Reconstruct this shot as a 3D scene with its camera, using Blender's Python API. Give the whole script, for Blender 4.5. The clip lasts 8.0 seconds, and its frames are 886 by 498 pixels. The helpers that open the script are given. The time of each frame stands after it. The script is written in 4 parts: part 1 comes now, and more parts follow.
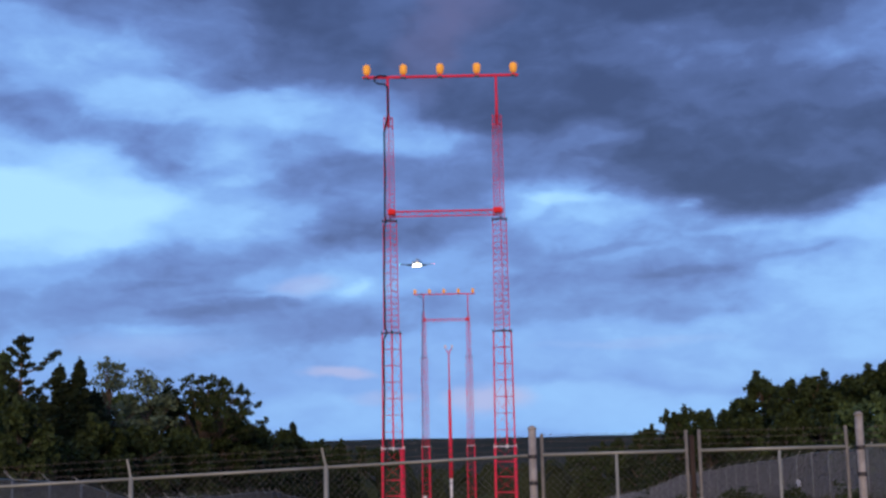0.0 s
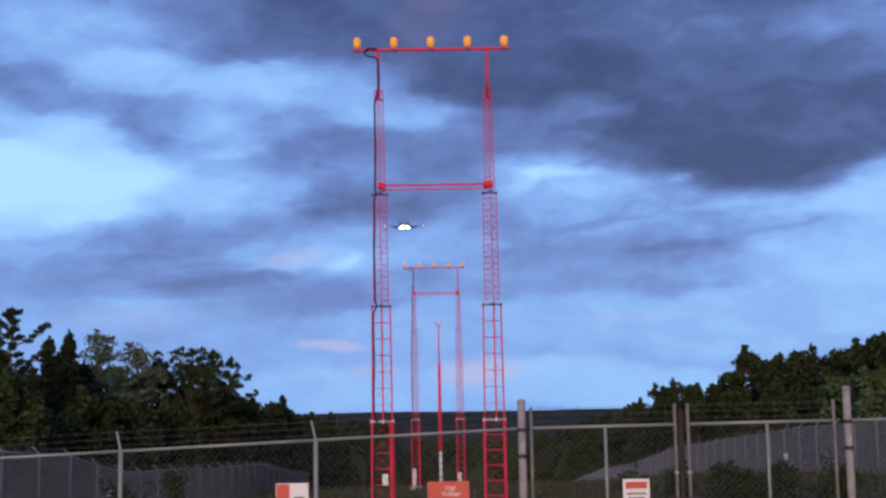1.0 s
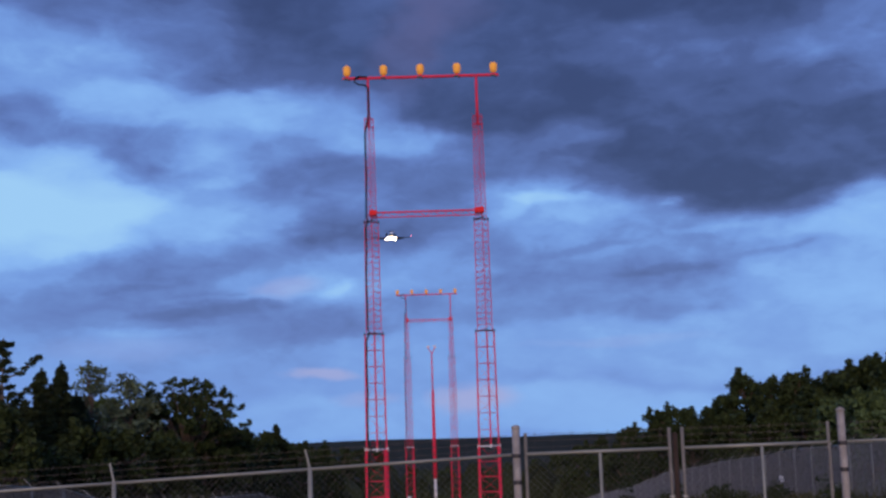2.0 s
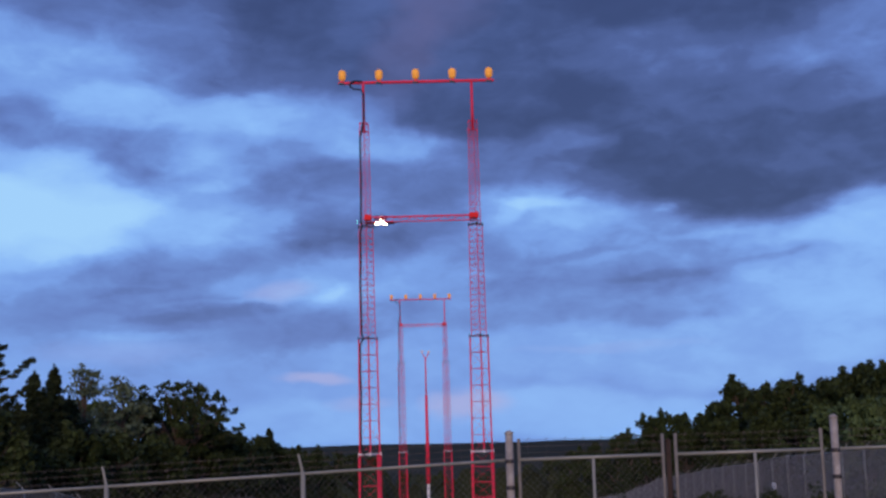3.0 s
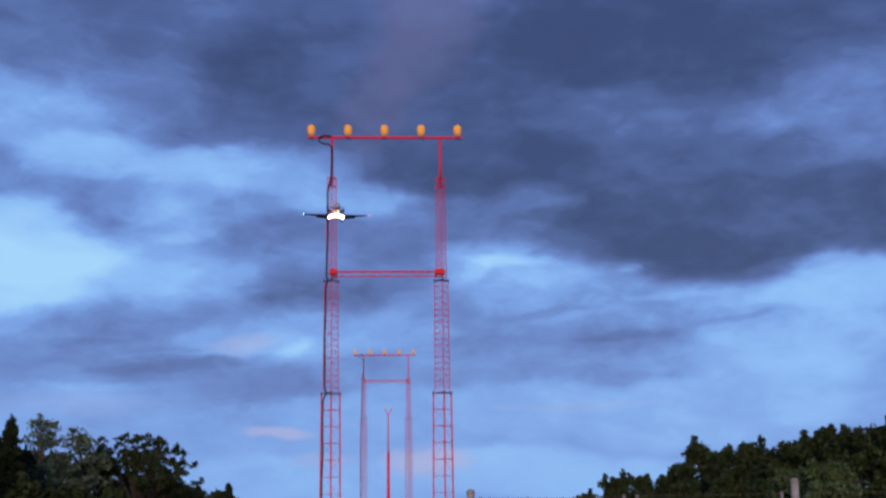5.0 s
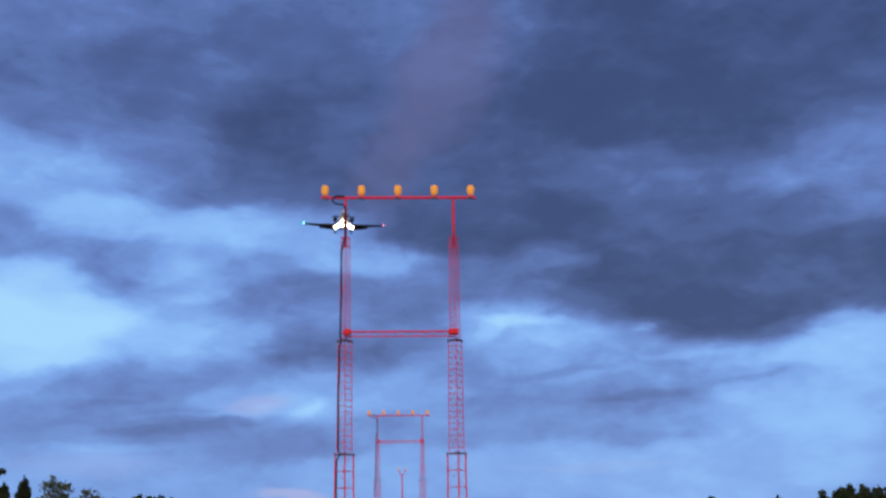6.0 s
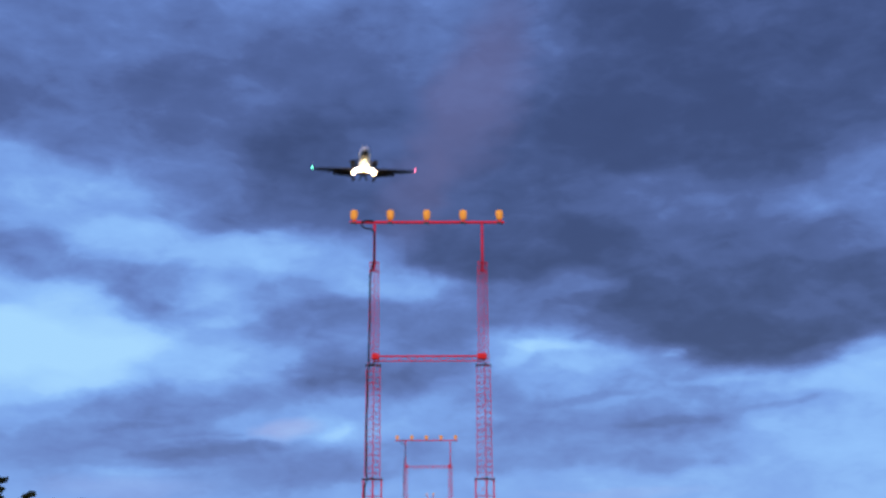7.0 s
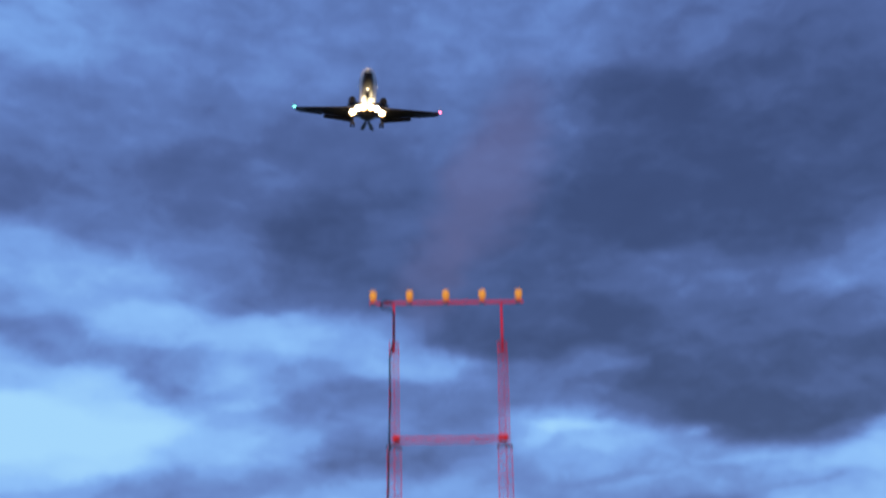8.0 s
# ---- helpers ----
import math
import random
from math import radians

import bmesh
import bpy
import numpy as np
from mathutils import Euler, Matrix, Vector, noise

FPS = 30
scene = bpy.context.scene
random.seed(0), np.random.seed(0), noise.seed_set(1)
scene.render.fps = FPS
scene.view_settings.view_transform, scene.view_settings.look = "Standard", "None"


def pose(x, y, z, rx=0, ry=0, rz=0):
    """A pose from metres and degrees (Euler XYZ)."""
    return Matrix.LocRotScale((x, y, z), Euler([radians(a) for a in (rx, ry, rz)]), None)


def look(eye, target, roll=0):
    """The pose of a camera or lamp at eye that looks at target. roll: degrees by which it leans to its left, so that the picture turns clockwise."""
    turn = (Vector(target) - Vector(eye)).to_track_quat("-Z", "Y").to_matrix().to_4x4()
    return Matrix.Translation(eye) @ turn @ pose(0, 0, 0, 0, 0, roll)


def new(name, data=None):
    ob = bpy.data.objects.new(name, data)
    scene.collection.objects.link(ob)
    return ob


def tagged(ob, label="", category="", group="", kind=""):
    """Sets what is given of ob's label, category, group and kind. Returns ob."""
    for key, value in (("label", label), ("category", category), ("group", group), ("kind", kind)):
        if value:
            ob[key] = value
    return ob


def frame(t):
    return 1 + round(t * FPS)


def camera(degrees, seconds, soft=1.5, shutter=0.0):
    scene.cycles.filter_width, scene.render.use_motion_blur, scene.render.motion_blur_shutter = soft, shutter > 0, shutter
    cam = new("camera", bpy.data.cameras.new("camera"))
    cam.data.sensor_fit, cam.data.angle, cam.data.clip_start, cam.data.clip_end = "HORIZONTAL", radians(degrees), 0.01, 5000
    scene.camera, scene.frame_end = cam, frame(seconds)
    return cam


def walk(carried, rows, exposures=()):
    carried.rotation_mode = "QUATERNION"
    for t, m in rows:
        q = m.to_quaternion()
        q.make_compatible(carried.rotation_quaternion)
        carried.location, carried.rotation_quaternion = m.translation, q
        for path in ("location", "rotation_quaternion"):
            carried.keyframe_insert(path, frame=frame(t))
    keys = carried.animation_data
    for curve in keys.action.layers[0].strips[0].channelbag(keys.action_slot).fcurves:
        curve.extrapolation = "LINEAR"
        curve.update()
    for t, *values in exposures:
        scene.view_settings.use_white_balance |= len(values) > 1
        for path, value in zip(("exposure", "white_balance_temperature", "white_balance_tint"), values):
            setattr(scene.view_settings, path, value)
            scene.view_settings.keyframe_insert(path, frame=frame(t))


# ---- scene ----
LENS = 38.0
EYE = Vector((0.0, 0.0, 1.65))


def shot(yaw, pitch, roll):
    """The camera's pose: turned to the left by yaw, up by pitch and leaning by roll."""
    a, b = radians(yaw), radians(pitch)
    ahead = Vector((-math.sin(a) * math.cos(b), math.cos(a) * math.cos(b), math.sin(b)))
    return look(EYE, EYE + ahead * 100, roll)


cam = camera(LENS, 8.0, soft=2.7, shutter=0.9)
walk(cam, [
    (0.0, shot(0.000, 8.294, -1.150)),
    (0.2, shot(-0.064, 8.111, -1.102)),
    (0.3, shot(-0.190, 7.930, -1.079)),
    (0.5, shot(-0.338, 7.463, -1.031)),
    (1.0, shot(-0.426, 7.114, -1.017)),
    (1.3, shot(-0.273, 7.607, -1.500)),
    (1.5, shot(-0.369, 7.895, -1.822)),
    (1.7, shot(-0.534, 8.317, -1.824)),
    (2.0, shot(-0.815, 8.288, -1.828)),
    (2.2, shot(-0.993, 8.139, -1.769)),
    (3.3, shot(-1.134, 8.703, -1.445)),
    (3.5, shot(-1.299, 8.840, -1.386)),
    (4.0, shot(-2.207, 9.567, -1.270)),
    (4.2, shot(-2.513, 9.909, -1.133)),
    (5.3, shot(-2.564, 11.693, -0.380)),
    (5.5, shot(-2.525, 12.360, -0.243)),
    (5.8, shot(-2.313, 13.266, -0.529)),
    (6.0, shot(-2.079, 13.640, -0.719)),
    (6.5, shot(-1.599, 14.326, -0.539)),
    (7.0, shot(-0.772, 14.748, -0.239)),
    (7.5, shot(0.029, 15.330, -0.400)),
    (7.8, shot(0.081, 16.804, -0.600)),
    (8.0, shot(0.075, 18.326, -0.800)),
], exposures=[
    (0.0, 0.08, 6620, 7), (0.5, 0.05, 6600, 8), (1.0, 0.08, 6680, 10), (1.2, 0.02, 6600, 11), (1.5, -0.42, 6270, 15), (2.0, -0.25, 6250, 14), (3.5, -0.16, 6250, 16),
    (4.0, -0.14, 6270, 14), (5.5, -0.10, 6500, 11), (6.0, -0.08, 6430, 11), (7.0, -0.08, 6370, 12), (7.5, -0.09, 6270, 13), (8.0, -0.10, 6350, 9),
])

# ---------------------------------------------------------------- sky and light
world = bpy.data.worlds.new("dusk_sky")
scene.world = world
world.use_nodes = True
W = world.node_tree
W.nodes.clear()


def wn(kind):
    return W.nodes.new(kind)


def put(node, index, value):
    """Link a socket to an input, or set its value."""
    if isinstance(value, bpy.types.NodeSocket):
        node.id_data.links.new(value, node.inputs[index])
    else:
        node.inputs[index].default_value = value


def wmath(op, a, b=0.0, clamp=False):
    node = wn("ShaderNodeMath")
    node.operation, node.use_clamp = op, clamp
    put(node, 0, a)
    put(node, 1, b)
    return node.outputs[0]


def wvec(op, a, b):
    node = wn("ShaderNodeVectorMath")
    node.operation = op
    put(node, 0, a)
    put(node, 1, b)
    return node.outputs[0]


def wnoise(vector, scale, detail, rough=0.55, swirl=0.6):
    node = wn("ShaderNodeTexNoise")
    put(node, 0, vector)
    node.inputs["Scale"].default_value = scale
    node.inputs["Detail"].default_value = detail
    node.inputs["Roughness"].default_value = rough
    node.inputs["Distortion"].default_value = swirl
    return node


axis = wn("ShaderNodeSeparateXYZ")
put(axis, 0, wn("ShaderNodeTexCoord").outputs["Generated"])
bearing = wmath("MULTIPLY", wmath("ARCTAN2", axis.outputs[0], axis.outputs[1]), 57.29578)
height = wmath("MULTIPLY", wmath("ARCSINE", axis.outputs[2]), 57.29578)
spot = wn("ShaderNodeCombineXYZ")
put(spot, 0, bearing)
put(spot, 1, height)
# clouds near the horizon are drawn out sideways
streak = wvec("MULTIPLY", spot.outputs[0], (0.52, 1.0, 1.0))
wide = wvec("SUBTRACT", wnoise(streak, 0.22, 3).outputs["Color"], (0.5, 0.5, 0.5))
fine = wvec("SUBTRACT", wnoise(streak, 0.8, 5, 0.55, 0.3).outputs["Color"], (0.5, 0.5, 0.5))
bent = wvec("ADD", spot.outputs[0], wvec("MULTIPLY", wide, (2.6, 1.0, 0.0)))
bent = wvec("ADD", bent, wvec("MULTIPLY", fine, (2.0, 0.75, 0.0)))
flat = wvec("MULTIPLY", bent, (1.0, 1.0, 0.0))

# brightness of the clear dusk sky and the cloud deck by height
deck = wn("ShaderNodeValToRGB")
split = wn("ShaderNodeSeparateXYZ")
put(split, 0, flat)
put(deck, 0, wmath("DIVIDE", split.outputs[1], 40.0))
ramp = deck.color_ramp
for place, grey in ((0.0, 0.60), (0.12, 0.64), (0.2, 0.58), (0.27, 0.50), (0.34, 0.37), (0.45, 0.275), (0.6, 0.25), (0.72, 0.32), (1.0, 0.42)):
    stop = ramp.elements[0] if place == 0.0 else ramp.elements[-1] if place == 1.0 else ramp.elements.new(place)
    stop.color = (grey, grey, grey, 1)
light_sum = [wmath("MULTIPLY", deck.outputs[0], 0.01)]
weight_sum = [0.01]
pink_sum = [0.0]
mauve_sum = [0.0]
fringe_sum = [0.0]


def puff(az, el, across, tall, turn, amount, into):
    place = wn("ShaderNodeMapping")
    place.vector_type = "TEXTURE"
    put(place, 0, flat)
    place.inputs[1].default_value = (az, el, 0)
    place.inputs[2].default_value = (0, 0, radians(turn))
    place.inputs[3].default_value = (across, tall, 1)
    ball = wn("ShaderNodeTexGradient")
    ball.gradient_type = "SPHERICAL"
    put(ball, 0, place.outputs[0])
    soft = wn("ShaderNodeMapRange")
    soft.interpolation_type = "SMOOTHSTEP"
    put(soft, 0, ball.outputs[1])
    soft.inputs[1].default_value, soft.inputs[2].default_value = 0.0, 0.75
    soft.inputs[3].default_value, soft.inputs[4].default_value = 0.0, amount
    into[0] = wmath("ADD", soft.outputs[0], into[0])


def patch(az, el, across, tall, light):
    """A stretch of cloud or clear sky and its lightness, melting into its neighbours."""
    apart = wvec("DIVIDE", wvec("SUBTRACT", flat, (az, el, 0.0)), (across, tall, 1.0))
    far = wn("ShaderNodeVectorMath")
    far.operation = "DOT_PRODUCT"
    put(far, 0, apart)
    put(far, 1, apart)
    weight = wmath("POWER", 0.3679, far.outputs["Value"])
    weight_sum[0] = wmath("ADD", weight, weight_sum[0])
    light_sum[0] = wmath("ADD", wmath("MULTIPLY", weight, light), light_sum[0])


def blush(az, el, across, tall, turn, amount):
    puff(az, el, across, tall, turn, amount, pink_sum)


patch(-16.3, 23.2, 2.2, 1.25, 0.35)
patch(-11.1, 21.2, 2.2, 1.25, 0.22)
patch(-16.0, 19.6, 2.2, 1.25, 0.31)
patch(-5.9, 22.7, 2.2, 1.25, 0.22)
patch(-5.3, 19.1, 2.2, 1.25, 0.06)
patch(-9.9, 23.5, 2.2, 1.25, 0.28)
patch(-0.6, 22.8, 2.2, 1.25, 0.31)
patch(3.5, 23.1, 2.2, 1.25, 0.31)
patch(7.4, 21.5, 2.2, 1.25, 0.04)
patch(10.2, 23.5, 2.2, 1.25, 0.02)
patch(15.4, 23.1, 2.2, 1.25, 0.13)
patch(20.4, 22.8, 2.2, 1.25, 0.08)
patch(18.9, 19.4, 2.2, 1.25, 0.06)
patch(9.0, 19.7, 2.2, 1.25, 0.00)
patch(15.1, 18.3, 2.2, 1.25, 0.03)
patch(12.2, 20.9, 2.2, 1.25, 0.01)
patch(4.7, 18.3, 2.2, 1.25, 0.08)
patch(1.0, 18.9, 2.2, 1.25, 0.14)
patch(-2.2, 20.4, 2.2, 1.25, 0.18)
patch(12.4, 17.0, 1.8, 0.68, 0.28)
patch(17.4, 16.8, 1.8, 0.68, 0.44)
patch(19.9, 17.6, 2.2, 1.25, 0.47)
patch(8.6, 16.9, 1.8, 0.68, 0.27)
patch(7.2, 15.0, 1.8, 0.68, 0.01)
patch(12.3, 14.5, 1.8, 0.68, 0.14)
patch(17.3, 14.7, 1.8, 0.68, 0.24)
patch(20.9, 15.6, 1.8, 0.68, 0.41)
patch(1.5, 14.4, 1.8, 0.68, 0.08)
patch(-0.6, 16.4, 1.8, 0.68, 0.11)
patch(4.3, 14.3, 1.8, 0.68, 0.00)
patch(9.7, 12.6, 1.8, 0.68, 0.02)
patch(14.7, 12.9, 1.8, 0.68, 0.03)
patch(19.5, 12.6, 1.8, 0.68, 0.08)
patch(12.1, 11.1, 1.8, 0.68, 0.00)
patch(16.9, 10.1, 1.8, 0.68, 0.02)
patch(20.6, 11.5, 1.8, 0.68, 0.08)
patch(8.3, 10.9, 1.8, 0.68, 0.04)
patch(14.5, 10.0, 1.8, 0.68, 0.00)
patch(5.9, 13.0, 1.8, 0.68, 0.31)
patch(4.6, 11.8, 1.8, 0.68, 0.31)
patch(2.5, 12.3, 1.8, 0.68, 0.36)
patch(-16.8, 17.2, 2.2, 1.25, 0.68)
patch(-19.6, 10.8, 1.8, 0.68, 1.06)
patch(-19.5, 9.4, 1.8, 0.68, 1.04)
patch(-19.7, 12.7, 1.8, 0.68, 0.74)
patch(-20.0, 16.2, 1.8, 0.68, 0.62)
patch(-19.3, 8.0, 2.1, 0.55, 0.85)
patch(-19.2, 5.7, 2.1, 0.55, 0.56)
patch(-13.4, 16.7, 1.8, 0.68, 0.65)
patch(-10.2, 17.6, 2.2, 1.25, 0.36)
patch(-7.9, 16.7, 1.8, 0.68, 0.25)
patch(-4.2, 17.1, 2.2, 1.25, 0.10)
patch(-13.3, 14.8, 1.8, 0.68, 0.77)
patch(-8.3, 14.2, 1.8, 0.68, 0.78)
patch(-5.2, 14.8, 1.8, 0.68, 0.67)
patch(-2.7, 14.9, 1.8, 0.68, 0.50)
patch(-16.8, 13.8, 1.8, 0.68, 0.47)
patch(-15.5, 12.0, 1.8, 0.68, 0.90)
patch(-16.5, 10.0, 1.8, 0.68, 1.04)
patch(-13.8, 10.6, 1.8, 0.68, 0.98)
patch(-10.0, 12.7, 1.8, 0.68, 0.82)
patch(-9.4, 11.4, 1.8, 0.68, 0.79)
patch(-12.2, 12.9, 1.8, 0.68, 0.41)
patch(-11.3, 11.7, 1.8, 0.68, 0.44)
patch(-7.5, 13.0, 1.8, 0.68, 0.51)
patch(-6.2, 11.3, 1.8, 0.68, 0.31)
patch(-7.7, 10.9, 1.8, 0.68, 0.36)
patch(-4.2, 11.3, 1.8, 0.68, 0.30)
patch(-0.6, 11.8, 1.8, 0.68, 0.39)
patch(-0.8, 13.1, 1.8, 0.68, 0.68)
patch(-4.6, 9.3, 1.8, 0.68, 0.19)
patch(-3.1, 8.7, 2.1, 0.55, 0.19)
patch(-0.8, 9.1, 1.8, 0.68, 0.24)
patch(0.4, 10.3, 1.8, 0.68, 0.35)
patch(-8.9, 10.3, 1.8, 0.68, 0.77)
patch(-8.1, 9.3, 1.8, 0.68, 0.56)
patch(-11.7, 8.0, 2.1, 0.55, 0.44)
patch(-9.5, 8.3, 2.1, 0.55, 0.41)
patch(-13.3, 7.2, 2.1, 0.55, 0.44)
patch(-6.6, 8.1, 2.1, 0.55, 0.42)
patch(-6.8, 6.8, 2.1, 0.55, 0.56)
patch(-3.1, 7.7, 2.1, 0.55, 0.62)
patch(-4.1, 6.7, 2.1, 0.55, 0.74)
patch(-0.8, 7.9, 2.1, 0.55, 0.56)
patch(2.0, 8.8, 2.1, 0.55, 0.50)
patch(-11.0, 9.2, 1.8, 0.68, 0.68)
patch(-15.3, 8.8, 2.1, 0.55, 0.93)
patch(-16.6, 7.1, 2.1, 0.55, 0.65)
patch(-15.1, 5.8, 2.1, 0.55, 0.47)
patch(-10.4, 5.6, 2.1, 0.55, 0.44)
patch(-5.5, 5.4, 2.1, 0.55, 0.44)
patch(-12.7, 4.4, 2.1, 0.55, 0.62)
patch(-16.2, 4.6, 2.1, 0.55, 0.59)
patch(-2.1, 5.9, 2.1, 0.55, 0.53)
patch(4.5, 10.3, 1.8, 0.68, 0.77)
patch(6.0, 10.5, 1.8, 0.68, 0.82)
patch(7.8, 10.1, 1.8, 0.68, 0.79)
patch(4.5, 9.0, 1.8, 0.68, 0.65)
patch(7.0, 8.2, 2.1, 0.55, 0.50)
patch(9.8, 8.8, 2.1, 0.55, 0.59)
patch(11.9, 7.9, 2.1, 0.55, 0.56)
patch(10.7, 7.0, 2.1, 0.55, 0.42)
patch(6.9, 6.6, 2.1, 0.55, 0.47)
patch(11.8, 5.8, 2.1, 0.55, 0.56)
patch(14.4, 8.9, 2.1, 0.55, 0.71)
patch(18.0, 8.8, 2.1, 0.55, 0.79)
patch(19.9, 9.2, 1.8, 0.68, 0.82)
patch(15.5, 7.5, 2.1, 0.55, 0.65)
patch(19.0, 6.8, 2.1, 0.55, 0.78)
patch(16.6, 5.3, 2.1, 0.55, 0.78)
patch(13.9, 4.2, 2.1, 0.55, 0.78)
patch(6.9, 4.6, 2.1, 0.55, 0.71)
patch(3.9, 5.8, 2.1, 0.55, 0.59)
patch(10.3, 9.4, 1.8, 0.68, 0.62)
patch(15.0, 6.1, 2.1, 0.55, 0.71)
patch(-14.5, 5.4, 2.1, 0.55, 0.53)
patch(-16.8, 6.1, 2.1, 0.55, 0.50)
patch(-11.4, 4.4, 2.1, 0.55, 0.58)
patch(-8.4, 5.4, 2.1, 0.55, 0.50)
patch(5.4, 5.7, 2.1, 0.55, 0.47)
patch(9.1, 5.4, 2.1, 0.55, 0.50)
patch(7.8, 3.9, 2.1, 0.55, 0.74)
patch(13.1, 3.0, 2.1, 0.55, 0.78)
patch(-6.0, 0.8, 2.1, 0.55, 0.71)
patch(-12.1, 3.2, 2.1, 0.55, 0.65)
patch(-15.6, 3.5, 2.1, 0.55, 0.65)
patch(5.2, 1.2, 2.1, 0.55, 0.77)
patch(10.1, 0.6, 2.1, 0.55, 0.78)
patch(16.2, 3.8, 2.1, 0.55, 0.79)
patch(-3.7, 3.1, 2.1, 0.55, 0.68)
patch(-1.0, 0.8, 2.1, 0.55, 0.73)
patch(-18.5, 26.8, 2.2, 1.25, 0.61)
patch(-13.3, 26.9, 2.2, 1.25, 0.48)
patch(-7.9, 27.9, 2.2, 1.25, 0.44)
patch(-9.1, 25.0, 2.2, 1.25, 0.41)
patch(-3.7, 28.1, 2.2, 1.25, 0.41)
patch(1.1, 28.1, 2.2, 1.25, 0.45)
patch(6.1, 28.1, 2.2, 1.25, 0.44)
patch(11.6, 27.7, 2.2, 1.25, 0.33)
patch(18.1, 26.6, 2.2, 1.25, 0.21)
patch(15.4, 25.1, 2.2, 1.25, 0.21)
patch(19.3, 23.6, 2.2, 1.25, 0.12)
patch(-15.6, 23.8, 2.2, 1.25, 0.41)
patch(-18.5, 21.3, 2.2, 1.25, 0.28)
patch(-19.7, 23.8, 2.2, 1.25, 0.48)
blush(-6.4, 6.7, 2.02, 0.65, 6, 0.55)
blush(1.7, 1.7, 2.52, 0.86, 2, 1.00)
blush(-2.8, 1.7, 1.76, 0.45, 2, 0.45)
blush(-4.8, 2.9, 2.02, 0.38, -4, 0.90)
puff(2.3, 21.6, 2.9, 6.6, -27, 0.75, mauve_sum)
puff(-0.4, 17.2, 2.2, 3.0, -20, 0.45, mauve_sum)
blush(8.3, 3.9, 5.04, 0.35, 0, 0.20)
blush(-12.8, 4.2, 5.04, 0.76, 0, 0.20)


# bright fringes, thin bands and broad veils
puff(5.8, 10.45, 3.2, 0.45, -3, 0.15, fringe_sum)
puff(-5.5, 9.0, 9.0, 4.0, 0, 0.07, fringe_sum)
puff(-6.0, 14.0, 8.0, 3.0, 0, 0.05, fringe_sum)
puff(15.0, 24.0, 7.0, 4.0, 0, -0.08, fringe_sum)
puff(3.9, 10.10, 1.6, 0.50, 25, 0.12, fringe_sum)
puff(11.4, 10.00, 0.9, 0.28, 0, 0.14, fringe_sum)
puff(17.8, 9.90, 2.8, 0.40, 6, 0.12, fringe_sum)
puff(-4.0, 6.70, 1.3, 0.38, 20, 0.16, fringe_sum)
puff(-9.3, 11.40, 1.5, 0.42, 0, 0.10, fringe_sum)
puff(10.8, 7.00, 3.8, 0.32, 2, -0.10, fringe_sum)
puff(7.0, 8.10, 2.8, 0.30, 4, -0.08, fringe_sum)
puff(15.5, 7.60, 3.0, 0.25, 6, -0.07, fringe_sum)
puff(13.0, 8.70, 3.4, 0.25, 4, 0.07, fringe_sum)
puff(-10.6, 5.60, 4.2, 0.28, 2, -0.08, fringe_sum)
puff(-13.0, 6.70, 3.2, 0.26, 4, -0.06, fringe_sum)
puff(-6.8, 6.00, 3.0, 0.25, 6, -0.07, fringe_sum)
puff(-9.0, 6.20, 4.0, 0.22, 3, 0.07, fringe_sum)
puff(-12.0, 4.90, 4.5, 0.25, 0, 0.06, fringe_sum)
puff(-5.0, 10.50, 5.0, 2.20, 0, 0.09, fringe_sum)
puff(-13.0, 9.00, 6.0, 2.20, 0, 0.08, fringe_sum)
puff(14.0, 3.50, 9.0, 2.60, 0, -0.07, fringe_sum)
puff(-8.0, 3.00, 9.0, 1.60, 0, -0.05, fringe_sum)
puff(16.0, 20.00, 6.0, 2.60, 0, -0.06, fringe_sum)
puff(17.3, 15.60, 1.6, 0.50, 20, 0.10, fringe_sum)
puff(8.0, 13.20, 2.2, 0.40, 10, 0.08, fringe_sum)
lightness = wmath("ADD", wmath("DIVIDE", light_sum[0], weight_sum[0]), fringe_sum[0])
puffy = wvec("MULTIPLY", spot.outputs[0], (0.5, 1.0, 1.0))
billow = wmath("MULTIPLY", wmath("SUBTRACT", wnoise(puffy, 0.38, 6, 0.48, 0.3).outputs[0], 0.5), 0.40)
wisps = wmath("MULTIPLY", wmath("SUBTRACT", wnoise(puffy, 0.95, 6, 0.54, 0.4).outputs[0], 0.5), 0.36)
tufts = wmath("MULTIPLY", wmath("SUBTRACT", wnoise(puffy, 2.8, 4, 0.5, 0.3).outputs[0], 0.5), 0.08)
calm = wn("ShaderNodeMapRange")
put(calm, 0, height)
calm.inputs[1].default_value, calm.inputs[2].default_value, calm.inputs[3].default_value, calm.inputs[4].default_value = 1.0, 8.0, 0.4, 1.0
open_sky = wn("ShaderNodeMapRange")
put(open_sky, 0, lightness)
open_sky.inputs[1].default_value, open_sky.inputs[2].default_value, open_sky.inputs[3].default_value, open_sky.inputs[4].default_value = 0.65, 1.0, 1.0, 0.3
overhead = wn("ShaderNodeMapRange")
put(overhead, 0, height)
overhead.inputs[1].default_value, overhead.inputs[2].default_value, overhead.inputs[3].default_value, overhead.inputs[4].default_value = 12.0, 20.0, 1.0, 0.8
relief = wmath("MULTIPLY", wmath("ADD", billow, wmath("MULTIPLY", wmath("ADD", wisps, tufts), overhead.outputs[0])), wmath("MULTIPLY", calm.outputs[0], open_sky.outputs[0]))
total = wmath("ADD", lightness, relief)
